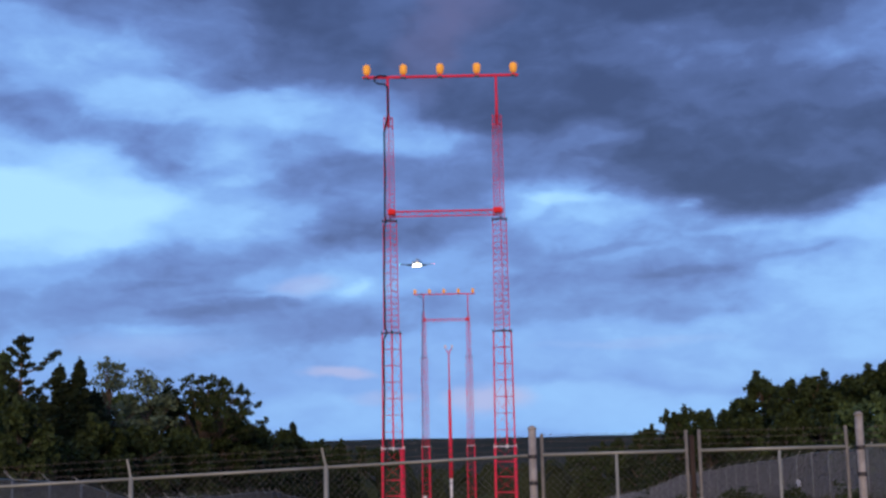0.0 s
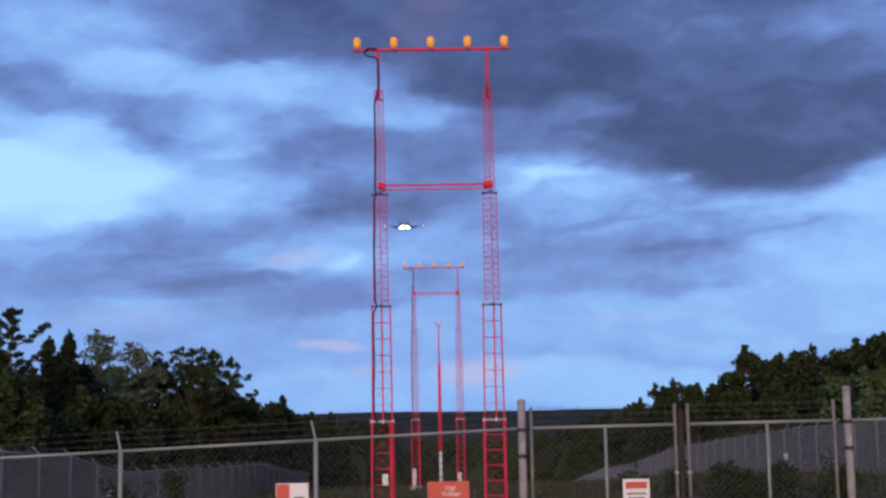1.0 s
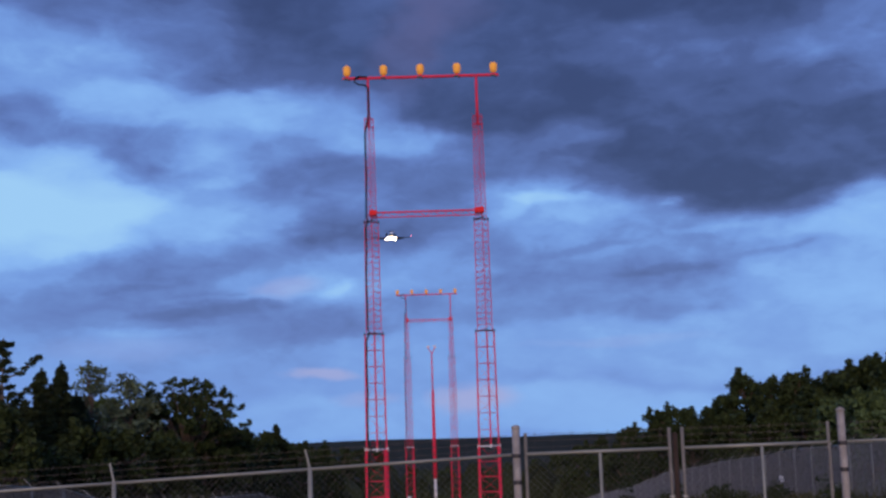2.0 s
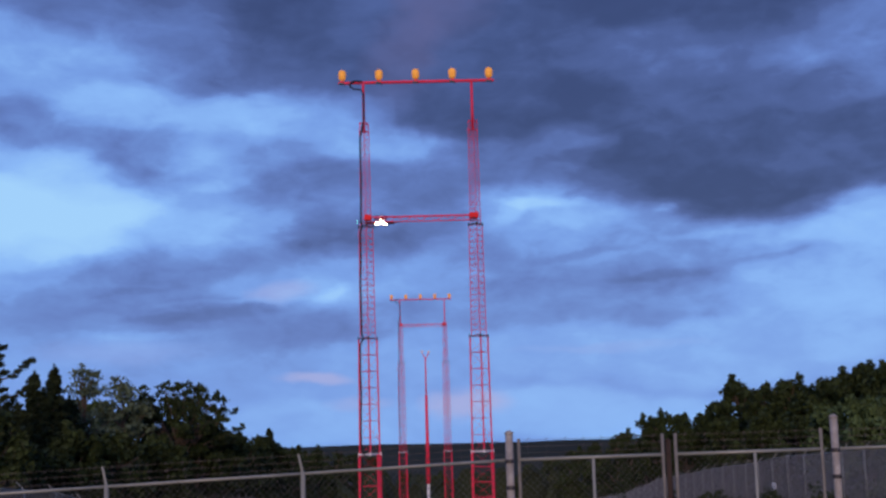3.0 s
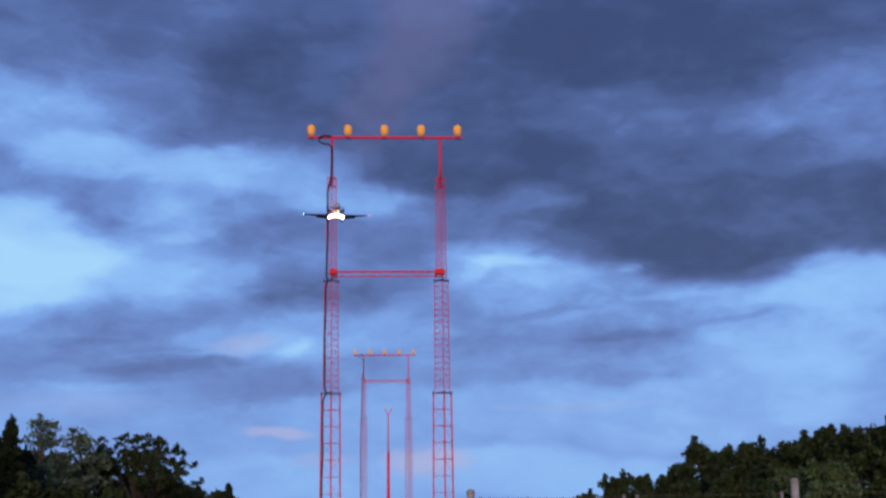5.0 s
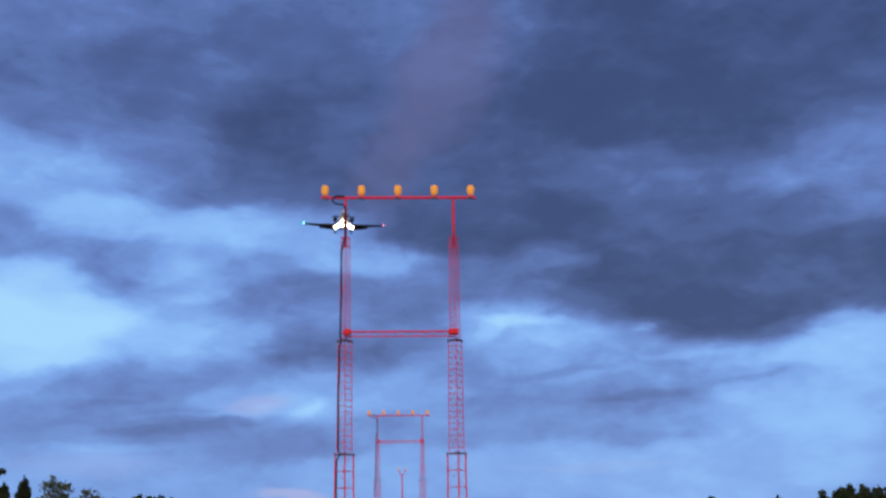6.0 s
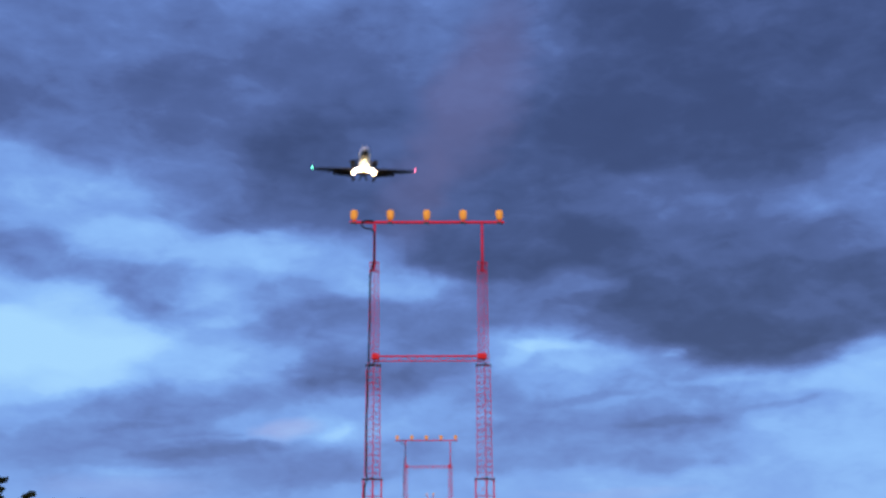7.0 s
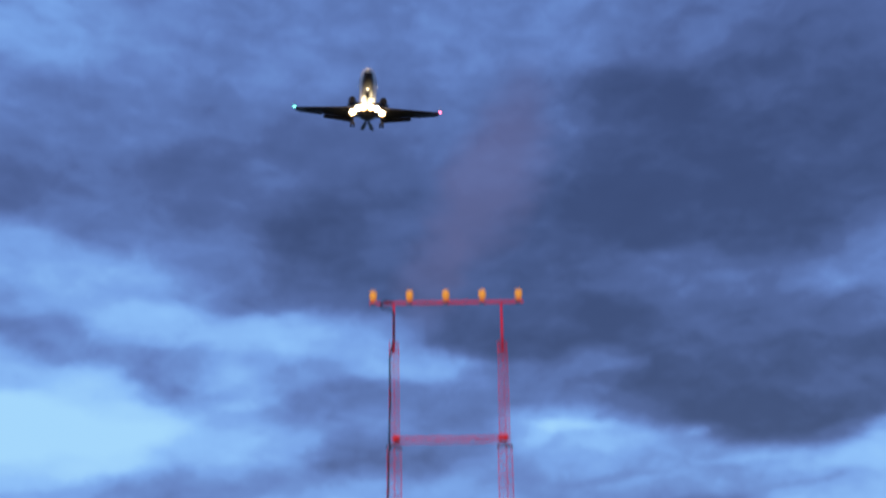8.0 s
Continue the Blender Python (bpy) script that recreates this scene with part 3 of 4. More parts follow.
def light_tower(place, foot, sections, bar_z, cross_z, masts, lamps, pole_from, label, base_white=False, cable=True, slender=False):
    """A frame of two lattice masts with a lamp bar on top; heights are those of the world."""
    t = thing("approach_light_tower", place, label, "light tower", "approach light towers")
    for m, x in enumerate(masts):
        bottom = foot[m] - place[2]
        for k, (z0, z1, w0, w1) in enumerate(sections):
            a, b = (bottom if k == 0 else z0 - place[2]), z1 - place[2]
            leg, rung, brace, step = ((0.036, 0.0110, 0.0040, 0.43), (0.022, 0.0080, 0.0036, 0.43), (0.0110, 0.0050, 0.0042, 0.17), (0.0080, 0.0042, 0.0042, 0.11))[min(k, 3)]
            if slender and k:
                leg, rung, brace, step = 0.012, 0.006, 0.006, 0.13
            part("mast_section", lattice(x, a, b, w0, w1, leg, rung, brace, step, 0.06 if k else 0.42), RED, t)
            if k < len(sections) - 1:
                part("collar", collar(x, b, w1, 0.015 if k else 0.024), WHITE if k == 0 else DARK, t, "white flange" if k == 0 else "dark steel collar")
        part("top_pole", Shape().tube((x, 0, pole_from - place[2] - 0.25), (x, 0, bar_z - place[2]), 0.042, 0.036, 10), RED, t, smooth=True)
        w = sections[-1][3]
        part("pole_socket", collar(x, pole_from - place[2], w * 0.85, 0.009), RED, t)
        part("pole_socket", collar(x, pole_from - place[2] - 0.25, w * 0.85, 0.009), RED, t)
        part("bracket_box", Shape().box((x + 0.05 * (1 - 2 * m) + (0.0 if m else 0.02), -0.1, cross_z - place[2]), (0.27 if m else 0.21, 0.26, 0.155)), BOXRED, t, "bright red bracket box", bevel=0.02)
        part("footing", Shape().box((x, 0, bottom - 0.05), (0.95, 0.95, 0.5)), material_concrete, t, "concrete footing", bevel=0.03)
        if base_white:
            part("base_pipe", Shape().tube((x - 0.12, -0.3, bottom), (x - 0.12, -0.3, bottom + (1.45 if m == 0 else 1.0)), 0.15, 0.14, 10), WHITE, t, "white base pipe", True)
    a, b = masts
    part("cross_bar", Shape().tube((a, 0, cross_z - place[2] + 0.03), (b, 0, cross_z - place[2] + 0.03), 0.026, None, 8), RED, t)
    part("cross_bar", Shape().tube((a, 0, cross_z - place[2] - 0.11), (b, 0, cross_z - place[2] - 0.11), 0.016, None, 8), RED, t)
    web = Shape()
    for k in range(14):
        x0, x1 = a + (b - a) * k / 14, a + (b - a) * (k + 1) / 14
        zs = (cross_z - place[2] + 0.03, cross_z - place[2] - 0.11)
        web.tube((x0, 0, zs[k % 2]), (x1, 0, zs[1 - k % 2]), 0.008, None, 4)
    part("cross_web", web, RED, t)
    part("lamp_bar", Shape().tube((lamps[0] - 0.12, 0, bar_z - place[2]), (lamps[1] + 0.14, 0, bar_z - place[2]), 0.042, None, 10), RED, t)
    for k in range(5):
        lamp_on(t, lamps[0] + (lamps[1] - lamps[0]) * k / 4, bar_z - place[2] + 0.02)
    if cable:
        x, z = masts[0], bar_z - place[2]
        pts = [Vector((x - 0.02, -0.06, z + 0.02)), Vector((x - 0.24, -0.07, z + 0.04)), Vector((x - 0.36, -0.08, z - 0.02)), Vector((x - 0.38, -0.08, z - 0.12)),
               Vector((x - 0.28, -0.08, z - 0.20)), Vector((x - 0.10, -0.08, z - 0.22)), Vector((x - 0.02, -0.09, z - 0.28)), Vector((x, -0.09, z - 0.40)), Vector((x, -0.09, z - 1.1)), Vector((x - 0.05, -0.10, z - 1.35))]
        down = []
        for k, (z0, z1, w0, w1) in list(enumerate(sections))[::-1]:
            lo = foot[0] - place[2] if k == 0 else z0 - place[2]
            hi = z1 - place[2]
            if k == len(sections) - 1:
                hi = z - 1.5
            for j in range(5):
                u = 1 - j / 4
                zz = lo + (hi - lo) * (0.04 + 0.9 * u)
                down.append(Vector((x - (w0 + (w1 - w0) * u) * 0.40 + 0.012 * math.sin(3.1 * zz), -0.14, zz)))
            if k:
                down.append(Vector((x - sections[k - 1][3] * 0.22, -0.16, lo)))
        part("cable", Shape().path(pts + down, 0.023, 6), CABLE, t, "black power cable clipped to the mast", True)
    return t


material_concrete = material("concrete", (0.36, 0.34, 0.32), 0.85, spread=0.25)
near_tower = light_tower((0, 36, land(0, 36)), (land(-1.5, 36), land(1.6, 36)),
                         ((-1.6, 1.35, 0.60, 0.57), (1.35, 4.55, 0.55, 0.50), (4.55, 7.73, 0.42, 0.38), (7.73, 10.73, 0.30, 0.26)),
                         11.93, 7.96, (-1.50, 1.62), (-2.10, 2.13), 10.73,
                         "red lattice twin-mast tower carrying five amber lamps on a bar")
part("equipment_box", Shape().box((-1.42, -0.36, 0.0 - land(0, 36) - 0.22), (0.16, 0.12, 0.30)), WHITE, near_tower, "small white equipment box", bevel=0.015)
far_tower = light_tower((0, 93, land(0, 93)), (land(-1.5, 93), land(1.6, 93)),
                        ((-4, 0.96, 0.58, 0.54), (0.96, 7.33, 0.50, 0.45), (7.33, 10.2, 0.32, 0.26)),
                        11.89, 10.04, (-1.50, 1.72), (-2.10, 2.10), 10.2,
                        "far red lattice twin-mast tower with five amber lamps", base_white=True, slender=True)


def single_mast(x, y):
    g = land(x, y)
    t = thing("light_mast", (x, y, g), "slim red light mast with a white base on the slope", "light mast")
    part("base_pole", Shape().tube((0, 0, -0.3), (0, 0, -3.05 - g), 0.17, 0.16, 12), WHITE, t, "white base pole", True)
    part("lower_mast", Shape().tube((0, 0, -3.1 - g), (0, 0, 7.0 - g), 0.24, 0.15, 12), RED, t, smooth=True)
    part("upper_mast", Shape().tube((0, 0, 6.9 - g), (0, 0, 11.4 - g), 0.09, 0.07, 10), RED, t, smooth=True)
    fork = Shape().tube((0, 0, 11.2 - g), (-0.38, 0, 11.85 - g), 0.05, None, 6).tube((0, 0, 11.2 - g), (0.38, 0, 11.85 - g), 0.05, None, 6)
    part("lamp_fork", fork, RED, t)
    for k in (-0.38, 0.38):
        lamp_on(t, k, 11.85 - g, 0.8)


single_mast(0.42, 150)


# ---------------------------------------------------------------- fences and gates
def chain_link(a, b, low_a, low_b, high_a, high_b, pitch, r):
    """Woven wire between two uprights: two sets of slanting wires, one before the other."""
    s = Shape()
    a, b = Vector(a), Vector(b)
    run = (b - a).length
    tall = ((high_a - low_a) + (high_b - low_b)) / 2
    side = Vector((-(b - a).y, (b - a).x, 0)).normalized() * r

    def point(u, v, off):
        k = u / run
        lo, hi = low_a + (low_b - low_a) * k, high_a + (high_b - high_a) * k
        p = a.lerp(b, k)
        return Vector((p.x, p.y, lo + (hi - lo) * v / tall)) + side * off
    n = int((run + tall) / pitch)
    for k in range(n):
        u = (k + 0.5) * pitch
        for way in (1, -1):
            u0, v0, u1, v1 = u - tall, 0.0, u, tall
            if u0 < 0:
                u0, v0 = 0.0, tall - u
            if u1 > run:
                u1, v1 = run, tall - (u - run)
            if v1 - v0 < 0.03:
                continue
            if way < 0:
                u0, u1 = run - u0, run - u1
            s.tube(point(u0, v0, way), point(u1, v1, way), r, r, 3, False)
    return s


def barbed(points, r=0.003):
    s = Shape()
    for a, b in zip(points, points[1:]):
        s.tube(a, b, r, r, 3, False)
        n = max(1, int((b - a).length / 0.25))
        for k in range(n):
            p = a.lerp(b, (k + 0.5) / n)
            s.tube(p + Vector((0, -0.02, -0.03)), p + Vector((0, 0.02, 0.03)), r * 0.8, r * 0.8, 3, False)
            s.tube(p + Vector((0.02, 0, 0.03)), p + Vector((-0.02, 0, -0.03)), r * 0.8, r * 0.8, 3, False)
    return s


def chain_fence(line, rail, foot, pitch, wire_r, wire_mat, post_r, label, lean, group, skip=(), strand_r=0.003, rail_r=0.024):
    """Posts along line (x, y), with a rail on top, woven wire, leaning arms and three strands of barbed wire."""
    ob = thing("chain_link_fence", (0, 0, 0), label, "fence", group)
    for k, (x, y) in enumerate(line):
        if k not in skip:
            part("post", Shape().tube((x, y, foot(x, y) - 0.3), (x, y, rail(x, y) + 0.03), post_r, None, 10), ZINC, ob, smooth=True)
            part("arm", Shape().tube((x, y, rail(x, y)), (x + lean[0], y + lean[1], rail(x, y) + lean[2]), post_r * 0.55, post_r * 0.45, 6), ZINC, ob)
    for (xa, ya), (xb, yb) in zip(line, line[1:]):
        part("top_rail", Shape().tube((xa, ya, rail(xa, ya)), (xb, yb, rail(xb, yb)), rail_r, None, 8), ZINC, ob, smooth=True)
        part("woven_wire", chain_link((xa, ya, 0), (xb, yb, 0), foot(xa, ya) + 0.05, foot(xb, yb) + 0.05, rail(xa, ya) - 0.01, rail(xb, yb) - 0.01, pitch, wire_r), wire_mat, ob)["kind"] = "stuff"
    for u in (0.3, 0.63, 0.97):
        pts = [Vector((x + lean[0] * u, y + lean[1] * u, rail(x, y) + lean[2] * u - (0.012 if k % 2 else 0.0))) for k, (x, y) in enumerate(line)]
        part("barbed_strand", barbed(pts, strand_r), RUST, ob)
    return ob


def front_rail(x, y):
    return 1.65 - 0.31 + 0.0385 * min(x - 1.31, 0.0) + 0.008 * max(x - 1.31, 0.0)


def front_foot(x, y):
    return land(x, y) - 0.02


FRONT = 20.0
chain_fence([(x, FRONT) for x in (-10.85, -7.85, -4.85, -1.86, 1.24)], front_rail, front_foot, 0.105, 0.0024, WIRE, 0.036,
            "galvanized chain-link fence with barbed wire on leaning arms", (-0.07, 0.02, 0.30), "roadside fence", skip=(4,))
chain_fence([(x, FRONT) for x in (6.42, 9.42, 12.42)], front_rail, front_foot, 0.105, 0.0024, WIRE, 0.036,
            "short chain-link fence run beside the gate post", (0.05, 0.02, 0.30), "roadside fence", skip=(0,))


def gate_post(x, top, r):
    g = land(x, FRONT)
    p = thing("gate_post", (x, FRONT - 0.05, g), "thick weathered round gate post with a domed cap", "gate post", "gate posts")
    part("shaft", Shape().tube((0, 0, -0.3), (0, 0, top - g - 0.05), r, r * 0.97, 14), POST, p, smooth=True)
    dome = Shape().rings([[(q * math.cos(w), q * math.sin(w), top - g - 0.05 + h) for w in (2 * math.pi * k / 14 for k in range(14))] for h, q in ((0, r * 1.12), (0.02, r * 1.12), (0.045, r * 0.8), (0.06, r * 0.3))])
    part("cap", dome, POST, p, smooth=True)
    for z in (front_rail(x, FRONT) - 0.02, front_rail(x, FRONT) - 0.42, front_rail(x, FRONT) - 1.5):
        band = Shape().tube((0, 0, z - g - 0.03), (0, 0, z - g + 0.03), r * 1.1, None, 14)
        part("hinge_band", band, DARK, p, "dark steel hinge band")


gate_post(1.31, 1.78, 0.062)
gate_post(6.33, 1.90, 0.062)


def gate_leaf(x0, x1, mid, swing):
    """One leaf: a tube frame, a middle upright, woven wire and strands of barbed wire between two tall stiles."""
    g = land((x0 + x1) / 2, FRONT)
    y = FRONT + 0.02
    leaf = thing("gate_leaf", (0, 0, 0), "closed chain-link gate leaf with a tubular steel frame", "gate", "double swing gate")
    top, low = front_rail(x0, y), g + 0.08
    top1 = front_rail(x1, y)
    for x, z in ((x0, top), (x1, top1)):
        part("stile", Shape().tube((x, y, low), (x, y, z + 0.32), 0.026, None, 8), STILE, leaf, smooth=True)
    part("upright", Shape().tube((mid, y, low), (mid, y, (top + top1) / 2), 0.024, None, 8), ZINC, leaf, smooth=True)
    part("top_rail", Shape().tube((x0, y, top), (x1, y, top1), 0.026, None, 8), ZINC, leaf, smooth=True)
    part("bottom_rail", Shape().tube((x0, y, low), (x1, y, low), 0.024, None, 8), ZINC, leaf, smooth=True)
    part("woven_wire", chain_link((x0, y + 0.03, 0), (x1, y + 0.03, 0), low, low, top, top1, 0.105, 0.0024), WIRE, leaf)["kind"] = "stuff"
    for h in (0.10, 0.20, 0.30):
        part("barbed_strand", barbed([Vector((x0, y, top + h)), Vector((mid, y, (top + top1) / 2 + h - 0.01)), Vector((x1, y, top1 + h))]), RUST, leaf)
    end = x1 if swing else x0
    latch = Shape().box((end, y - 0.04, low + 1.1), (0.10, 0.05, 0.05)).tube((end, y - 0.05, low + 0.2), (end, y - 0.05, low + 1.1), 0.012, None, 6)
    part("latch", latch, DARK, leaf)
    for z in (0.35, 0.9, 1.5):
        part("tie_band", Shape().box((end, y, low + z), (0.07, 0.07, 0.03)), ZINC, leaf)


stop = thing("gate_stop_post", (3.78, FRONT + 0.10, land(3.78, FRONT)), "dark brown stop post where the gate leaves meet", "gate post")
part("shaft", Shape().tube((0, 0, -0.3), (0, 0, 1.57 - land(3.78, FRONT)), 0.045, 0.043, 10), BROWN, stop, smooth=True)
part("cap", Shape().rings([[(q * math.cos(w), q * math.sin(w), 1.57 - land(3.78, FRONT) + h) for w in (2 * math.pi * k / 10 for k in range(10))] for h, q in ((0, 0.048), (0.015, 0.046), (0.03, 0.02))]), BROWN, stop, smooth=True)
gate_leaf(1.46, 3.68, 2.60, True)
gate_leaf(3.88, 6.14, 5.10, False)


def lettering(text, size, x, z, parent, mat):
    """Raised letters in the built-in font, standing on a plate that faces -y."""
    curve = bpy.data.curves.new("lettering", "FONT")
    curve.body, curve.size, curve.extrude, curve.align_x, curve.align_y = text, size, 0.002, "CENTER", "CENTER"
    scratch = new("lettering_source", curve)
    bpy.context.view_layer.update()
    me = bpy.data.meshes.new_from_object(scratch.evaluated_get(bpy.context.evaluated_depsgraph_get()))
    bpy.data.objects.remove(scratch)
    me.transform(Matrix.Translation((x, -0.006, z)) @ Matrix.Rotation(radians(90), 4, "X"))
    me.materials.clear()
    me.materials.append(mat)
    ob = new("lettering", me)
    ob.parent = parent
    tagged(ob, "white lettering")


def fence_sign(x, top, wide, tall, label, face, bars, border=None, y=FRONT - 0.045, words=()):
    """A riveted sheet sign wired to the fence; writing too small to read stands as bars."""
    s = thing("fence_sign", (x, y, top - tall / 2), label, "sign", "fence signs")
    part("plate", Shape().box((0, 0, 0), (wide, 0.006, tall)), border or face, s, bevel=0.002)
    if border:
        part("face", Shape().box((0, -0.006, 0), (wide * 0.9, 0.004, tall * 0.9)), face, s)
    for (bx, bz, bw, bh, mat) in bars:
        part("bar", Shape().box((bx * wide, -0.0105, bz * tall), (bw * wide, 0.004, bh * tall)), mat, s)
    for text, size, tx, tz in words:
        lettering(text, size, tx * wide, tz * tall, s, SIGNWHITE)
    for sx in (-1, 1):
        for sz in (-1, 1):
            part("bolt", Shape().tube((sx * wide * 0.45, -0.013, sz * tall * 0.44), (sx * wide * 0.45, 0.03, sz * tall * 0.44), 0.008, None, 6), ZINC, s)


fence_sign(0.165, 0.56, 0.64, 0.60, "orange-red high voltage warning sign on the fence", SIGNRED,
           [(0.0, 0.0, 0.6, 0.07, SIGNWHITE), (0.0, -0.18, 0.5, 0.06, SIGNWHITE), (0.0, -0.33, 0.55, 0.06, SIGNWHITE)], words=(("High", 0.092, 0.06, 0.33), ("Voltage", 0.092, 0.06, 0.19)))
fence_sign(3.04, 0.545, 0.41, 0.46, "white notice with a red heading panel on the gate", SIGNWHITE,
           [(0, 0.30, 0.80, 0.22, SIGNRED), (0, 0.02, 0.7, 0.05, WIRE), (0, -0.12, 0.6, 0.05, WIRE), (0, -0.26, 0.66, 0.05, WIRE)], y=FRONT - 0.03)
fence_sign(-2.22, 0.575, 0.50, 0.55, "half red, half white notice on the fence", SIGNWHITE,
           [(-0.28, 0, 0.40, 0.96, SIGNRED), (0.22, 0.1, 0.3, 0.05, WIRE), (0.22, -0.1, 0.34, 0.05, WIRE)])


def left_foot(x, y):
    return land(x, y)


def side_rail(x, y):
    return land(x, y) + 2.35


chain_fence([(-14.0 - 0.004 * (y - 40), y) for y in range(30, 150, 4)], side_rail, left_foot, 0.085, 0.0058, FARWIRE, 0.04,
            "long grey chain-link fence running away down the slope", (-0.28, 0, 0.28), "runway approach fences", rail_r=0.022)
chain_fence([(19.0, y) for y in range(50, 190, 3)], side_rail, left_foot, 0.085, 0.0058, FARWIRE, 0.04,
            "long grey chain-link fence beside the wooded bank", (0.28, 0, 0.28), "runway approach fences", rail_r=0.022)


# ---------------------------------------------------------------- trees
def leaf_mesh(name, centres, spreads, count, size, mat, rng, droop=0.0):
    """Many small folded leaves scattered about the given clump centres."""
    c = np.repeat(np.asarray(centres), count, 0)
    sp = np.repeat(np.asarray(spreads), count, 0)
    n = len(c)
    off = rng.normal(size=(n, 3))
    off /= np.linalg.norm(off, axis=1, keepdims=True)
    p = c + off * sp * rng.uniform(0.25, 1.0, (n, 1)) ** 0.6
    a = rng.normal(size=(n, 3))
    a /= np.linalg.norm(a, axis=1, keepdims=True)
    b = np.cross(a, rng.normal(size=(n, 3)))
    b /= np.linalg.norm(b, axis=1, keepdims=True)
    a[:, 2] -= droop
    s = size * rng.uniform(0.6, 1.5, (n, 1))
    k = np.cross(a, b) * s * 0.25
    v = np.stack([p - a * s, p + b * s * 0.55 + k, p + a * s, p - b * s * 0.55 + k], 1).reshape(-1, 3)
    f = np.arange(n)[:, None] * 4
    me = bpy.data.meshes.new(name)
    me.from_pydata(v.tolist(), [], np.concatenate([f + [0, 1, 2], f + [0, 2, 3]]).tolist())
    me.materials.append(mat)
    return me


def broad_tree(x, y, tall, wide, seed, label, mat=LEAF, bare=0.25, clumps=70, leaves=60, size=0.16, lean=0.0):
    rng = np.random.default_rng(seed)
    g = land(x, y)
    t = thing("broadleaf_tree", (x, y, g - 0.1), label, "tree", "trees by the fences")
    wood = Shape()
    crown_low = tall * bare
    top = Vector((lean * tall, 0, tall * 0.86))
    stem = [Vector((0, 0, 0)).lerp(top, u) + Vector((rng.normal() * 0.12, rng.normal() * 0.12, 0)) * (u > 0) for u in (0, 0.25, 0.5, 0.75, 1)]
    radius = 0.020 * tall
    for k in range(4):
        wood.tube(stem[k], stem[k + 1], radius * (1 - 0.22 * k), radius * (1 - 0.22 * (k + 1)), 8)
    centres, spreads = [], []
    for k in range(clumps):
        u = rng.uniform(0, 1) ** 0.8
        z = crown_low + (tall - crown_low) * u
        girth = wide / 2 * (math.sin(math.pi * (0.16 + 0.80 * u)) ** 0.7) * rng.uniform(0.55, 1.12)
        w = rng.uniform(0, 2 * math.pi)
        r = girth * math.sqrt(rng.uniform(0.15, 1))
        p = Vector((r * math.cos(w) + lean * z, r * math.sin(w), z - 0.10 * tall * (r / (wide / 2)) ** 2 * 0.6))
        centres.append(p)
        spreads.append([(0.3 + wide * 0.06) * rng.uniform(0.7, 1.3), (0.3 + wide * 0.06) * rng.uniform(0.7, 1.3), (0.25 + wide * 0.03) * rng.uniform(0.7, 1.3)])
        if k % 2 == 0:
            at = max(0.18, min(0.95, (z / tall) - 0.16))
            root = Vector((0, 0, 0)).lerp(top, at / 0.86 if at < 0.86 else 1)
            mid = root.lerp(p, 0.5) + Vector((0, 0, -0.04 * tall * 0.5))
            wood.tube(root, mid, radius * 0.38, radius * 0.24, 5, False).tube(mid, p, radius * 0.24, radius * 0.06, 5, False)
    # young shoots stand up out of the crown
    for p in [c for c in centres if c.z > crown_low + 0.45 * (tall - crown_low)][:clumps // 8]:
        up = rng.uniform(0.35, 0.8) * (0.5 + 0.06 * wide)
        centres.append(p + Vector((rng.normal() * 0.3, rng.normal() * 0.3, up)))
        spreads.append([0.30, 0.30, 0.6 * up + 0.15])
    part("trunk", wood, BARK, t, smooth=True)
    ob = new("crown", leaf_mesh("crown", centres, spreads, leaves, size, mat, rng))
    ob.parent = t
    ob["kind"] = "stuff"


def spreading_oak(x, y, tall, wide, seed, label, rise=4.4):
    """A tree with a domed crown of limbs, each carrying flat shelves of leaves with gaps between them."""
    rng = np.random.default_rng(seed)
    t = thing("broadleaf_tree", (x, y, land(x, y) - 0.1), label, "tree", "trees by the fences")
    low = tall - rise
    fork = Vector((0, 0, low * 0.72))
    wood = Shape().tube((0, 0, 0), (0.1, 0, low * 0.4), 0.26, 0.21, 9).tube((0.1, 0, low * 0.4), fork, 0.21, 0.17, 9)
    centres, spreads = [], []
    for k in range(84):
        w = k * 2.4 + rng.uniform(-0.3, 0.3)
        up = radians((-4, 30, 10, 54, 20, 42, 70)[k % 7] + rng.uniform(-6, 6))
        r = rng.uniform(0.84, 1.04)
        tip = Vector((wide / 2 * r * math.cos(up) * math.cos(w), wide / 2 * r * math.cos(up) * math.sin(w), low + rise * r * math.sin(up)))
        mid = fork.lerp(tip, 0.55) + Vector((0, 0, 0.10 * rise * math.cos(up)))
        wood.tube(fork, mid, 0.07, 0.045, 5, False).tube(mid, tip, 0.045, 0.012, 5, False)
        for v in (0.25, 0.62, 1.0):
            p = mid.lerp(tip, v) + Vector((rng.normal() * 0.22, rng.normal() * 0.22, rng.normal() * 0.06))
            broad = rng.uniform(0.40, 0.72)
            centres.append(p)
            spreads.append([broad, broad, rng.uniform(0.09, 0.18)])
            centres.append(p + Vector((rng.normal() * 0.4, rng.normal() * 0.4, 0.22)))
            spreads.append([broad * 0.4, broad * 0.4, 0.2])
    part("trunk", wood, BARK, t, smooth=True)
    ob = new("crown", leaf_mesh("crown", centres, spreads, 21, 0.14, LEAF, rng))
    ob.parent = t
    ob["kind"] = "stuff"


def conifer(x, y, tall, wide, seed, label, ragged=0.25, mat=NEEDLE, bare=0.06, tiers=None, per=7, leaves=34, size=0.13):
    rng = np.random.default_rng(seed)
    t = thing("conifer_tree", (x, y, land(x, y) - 0.1), label, "tree", "trees by the fences")
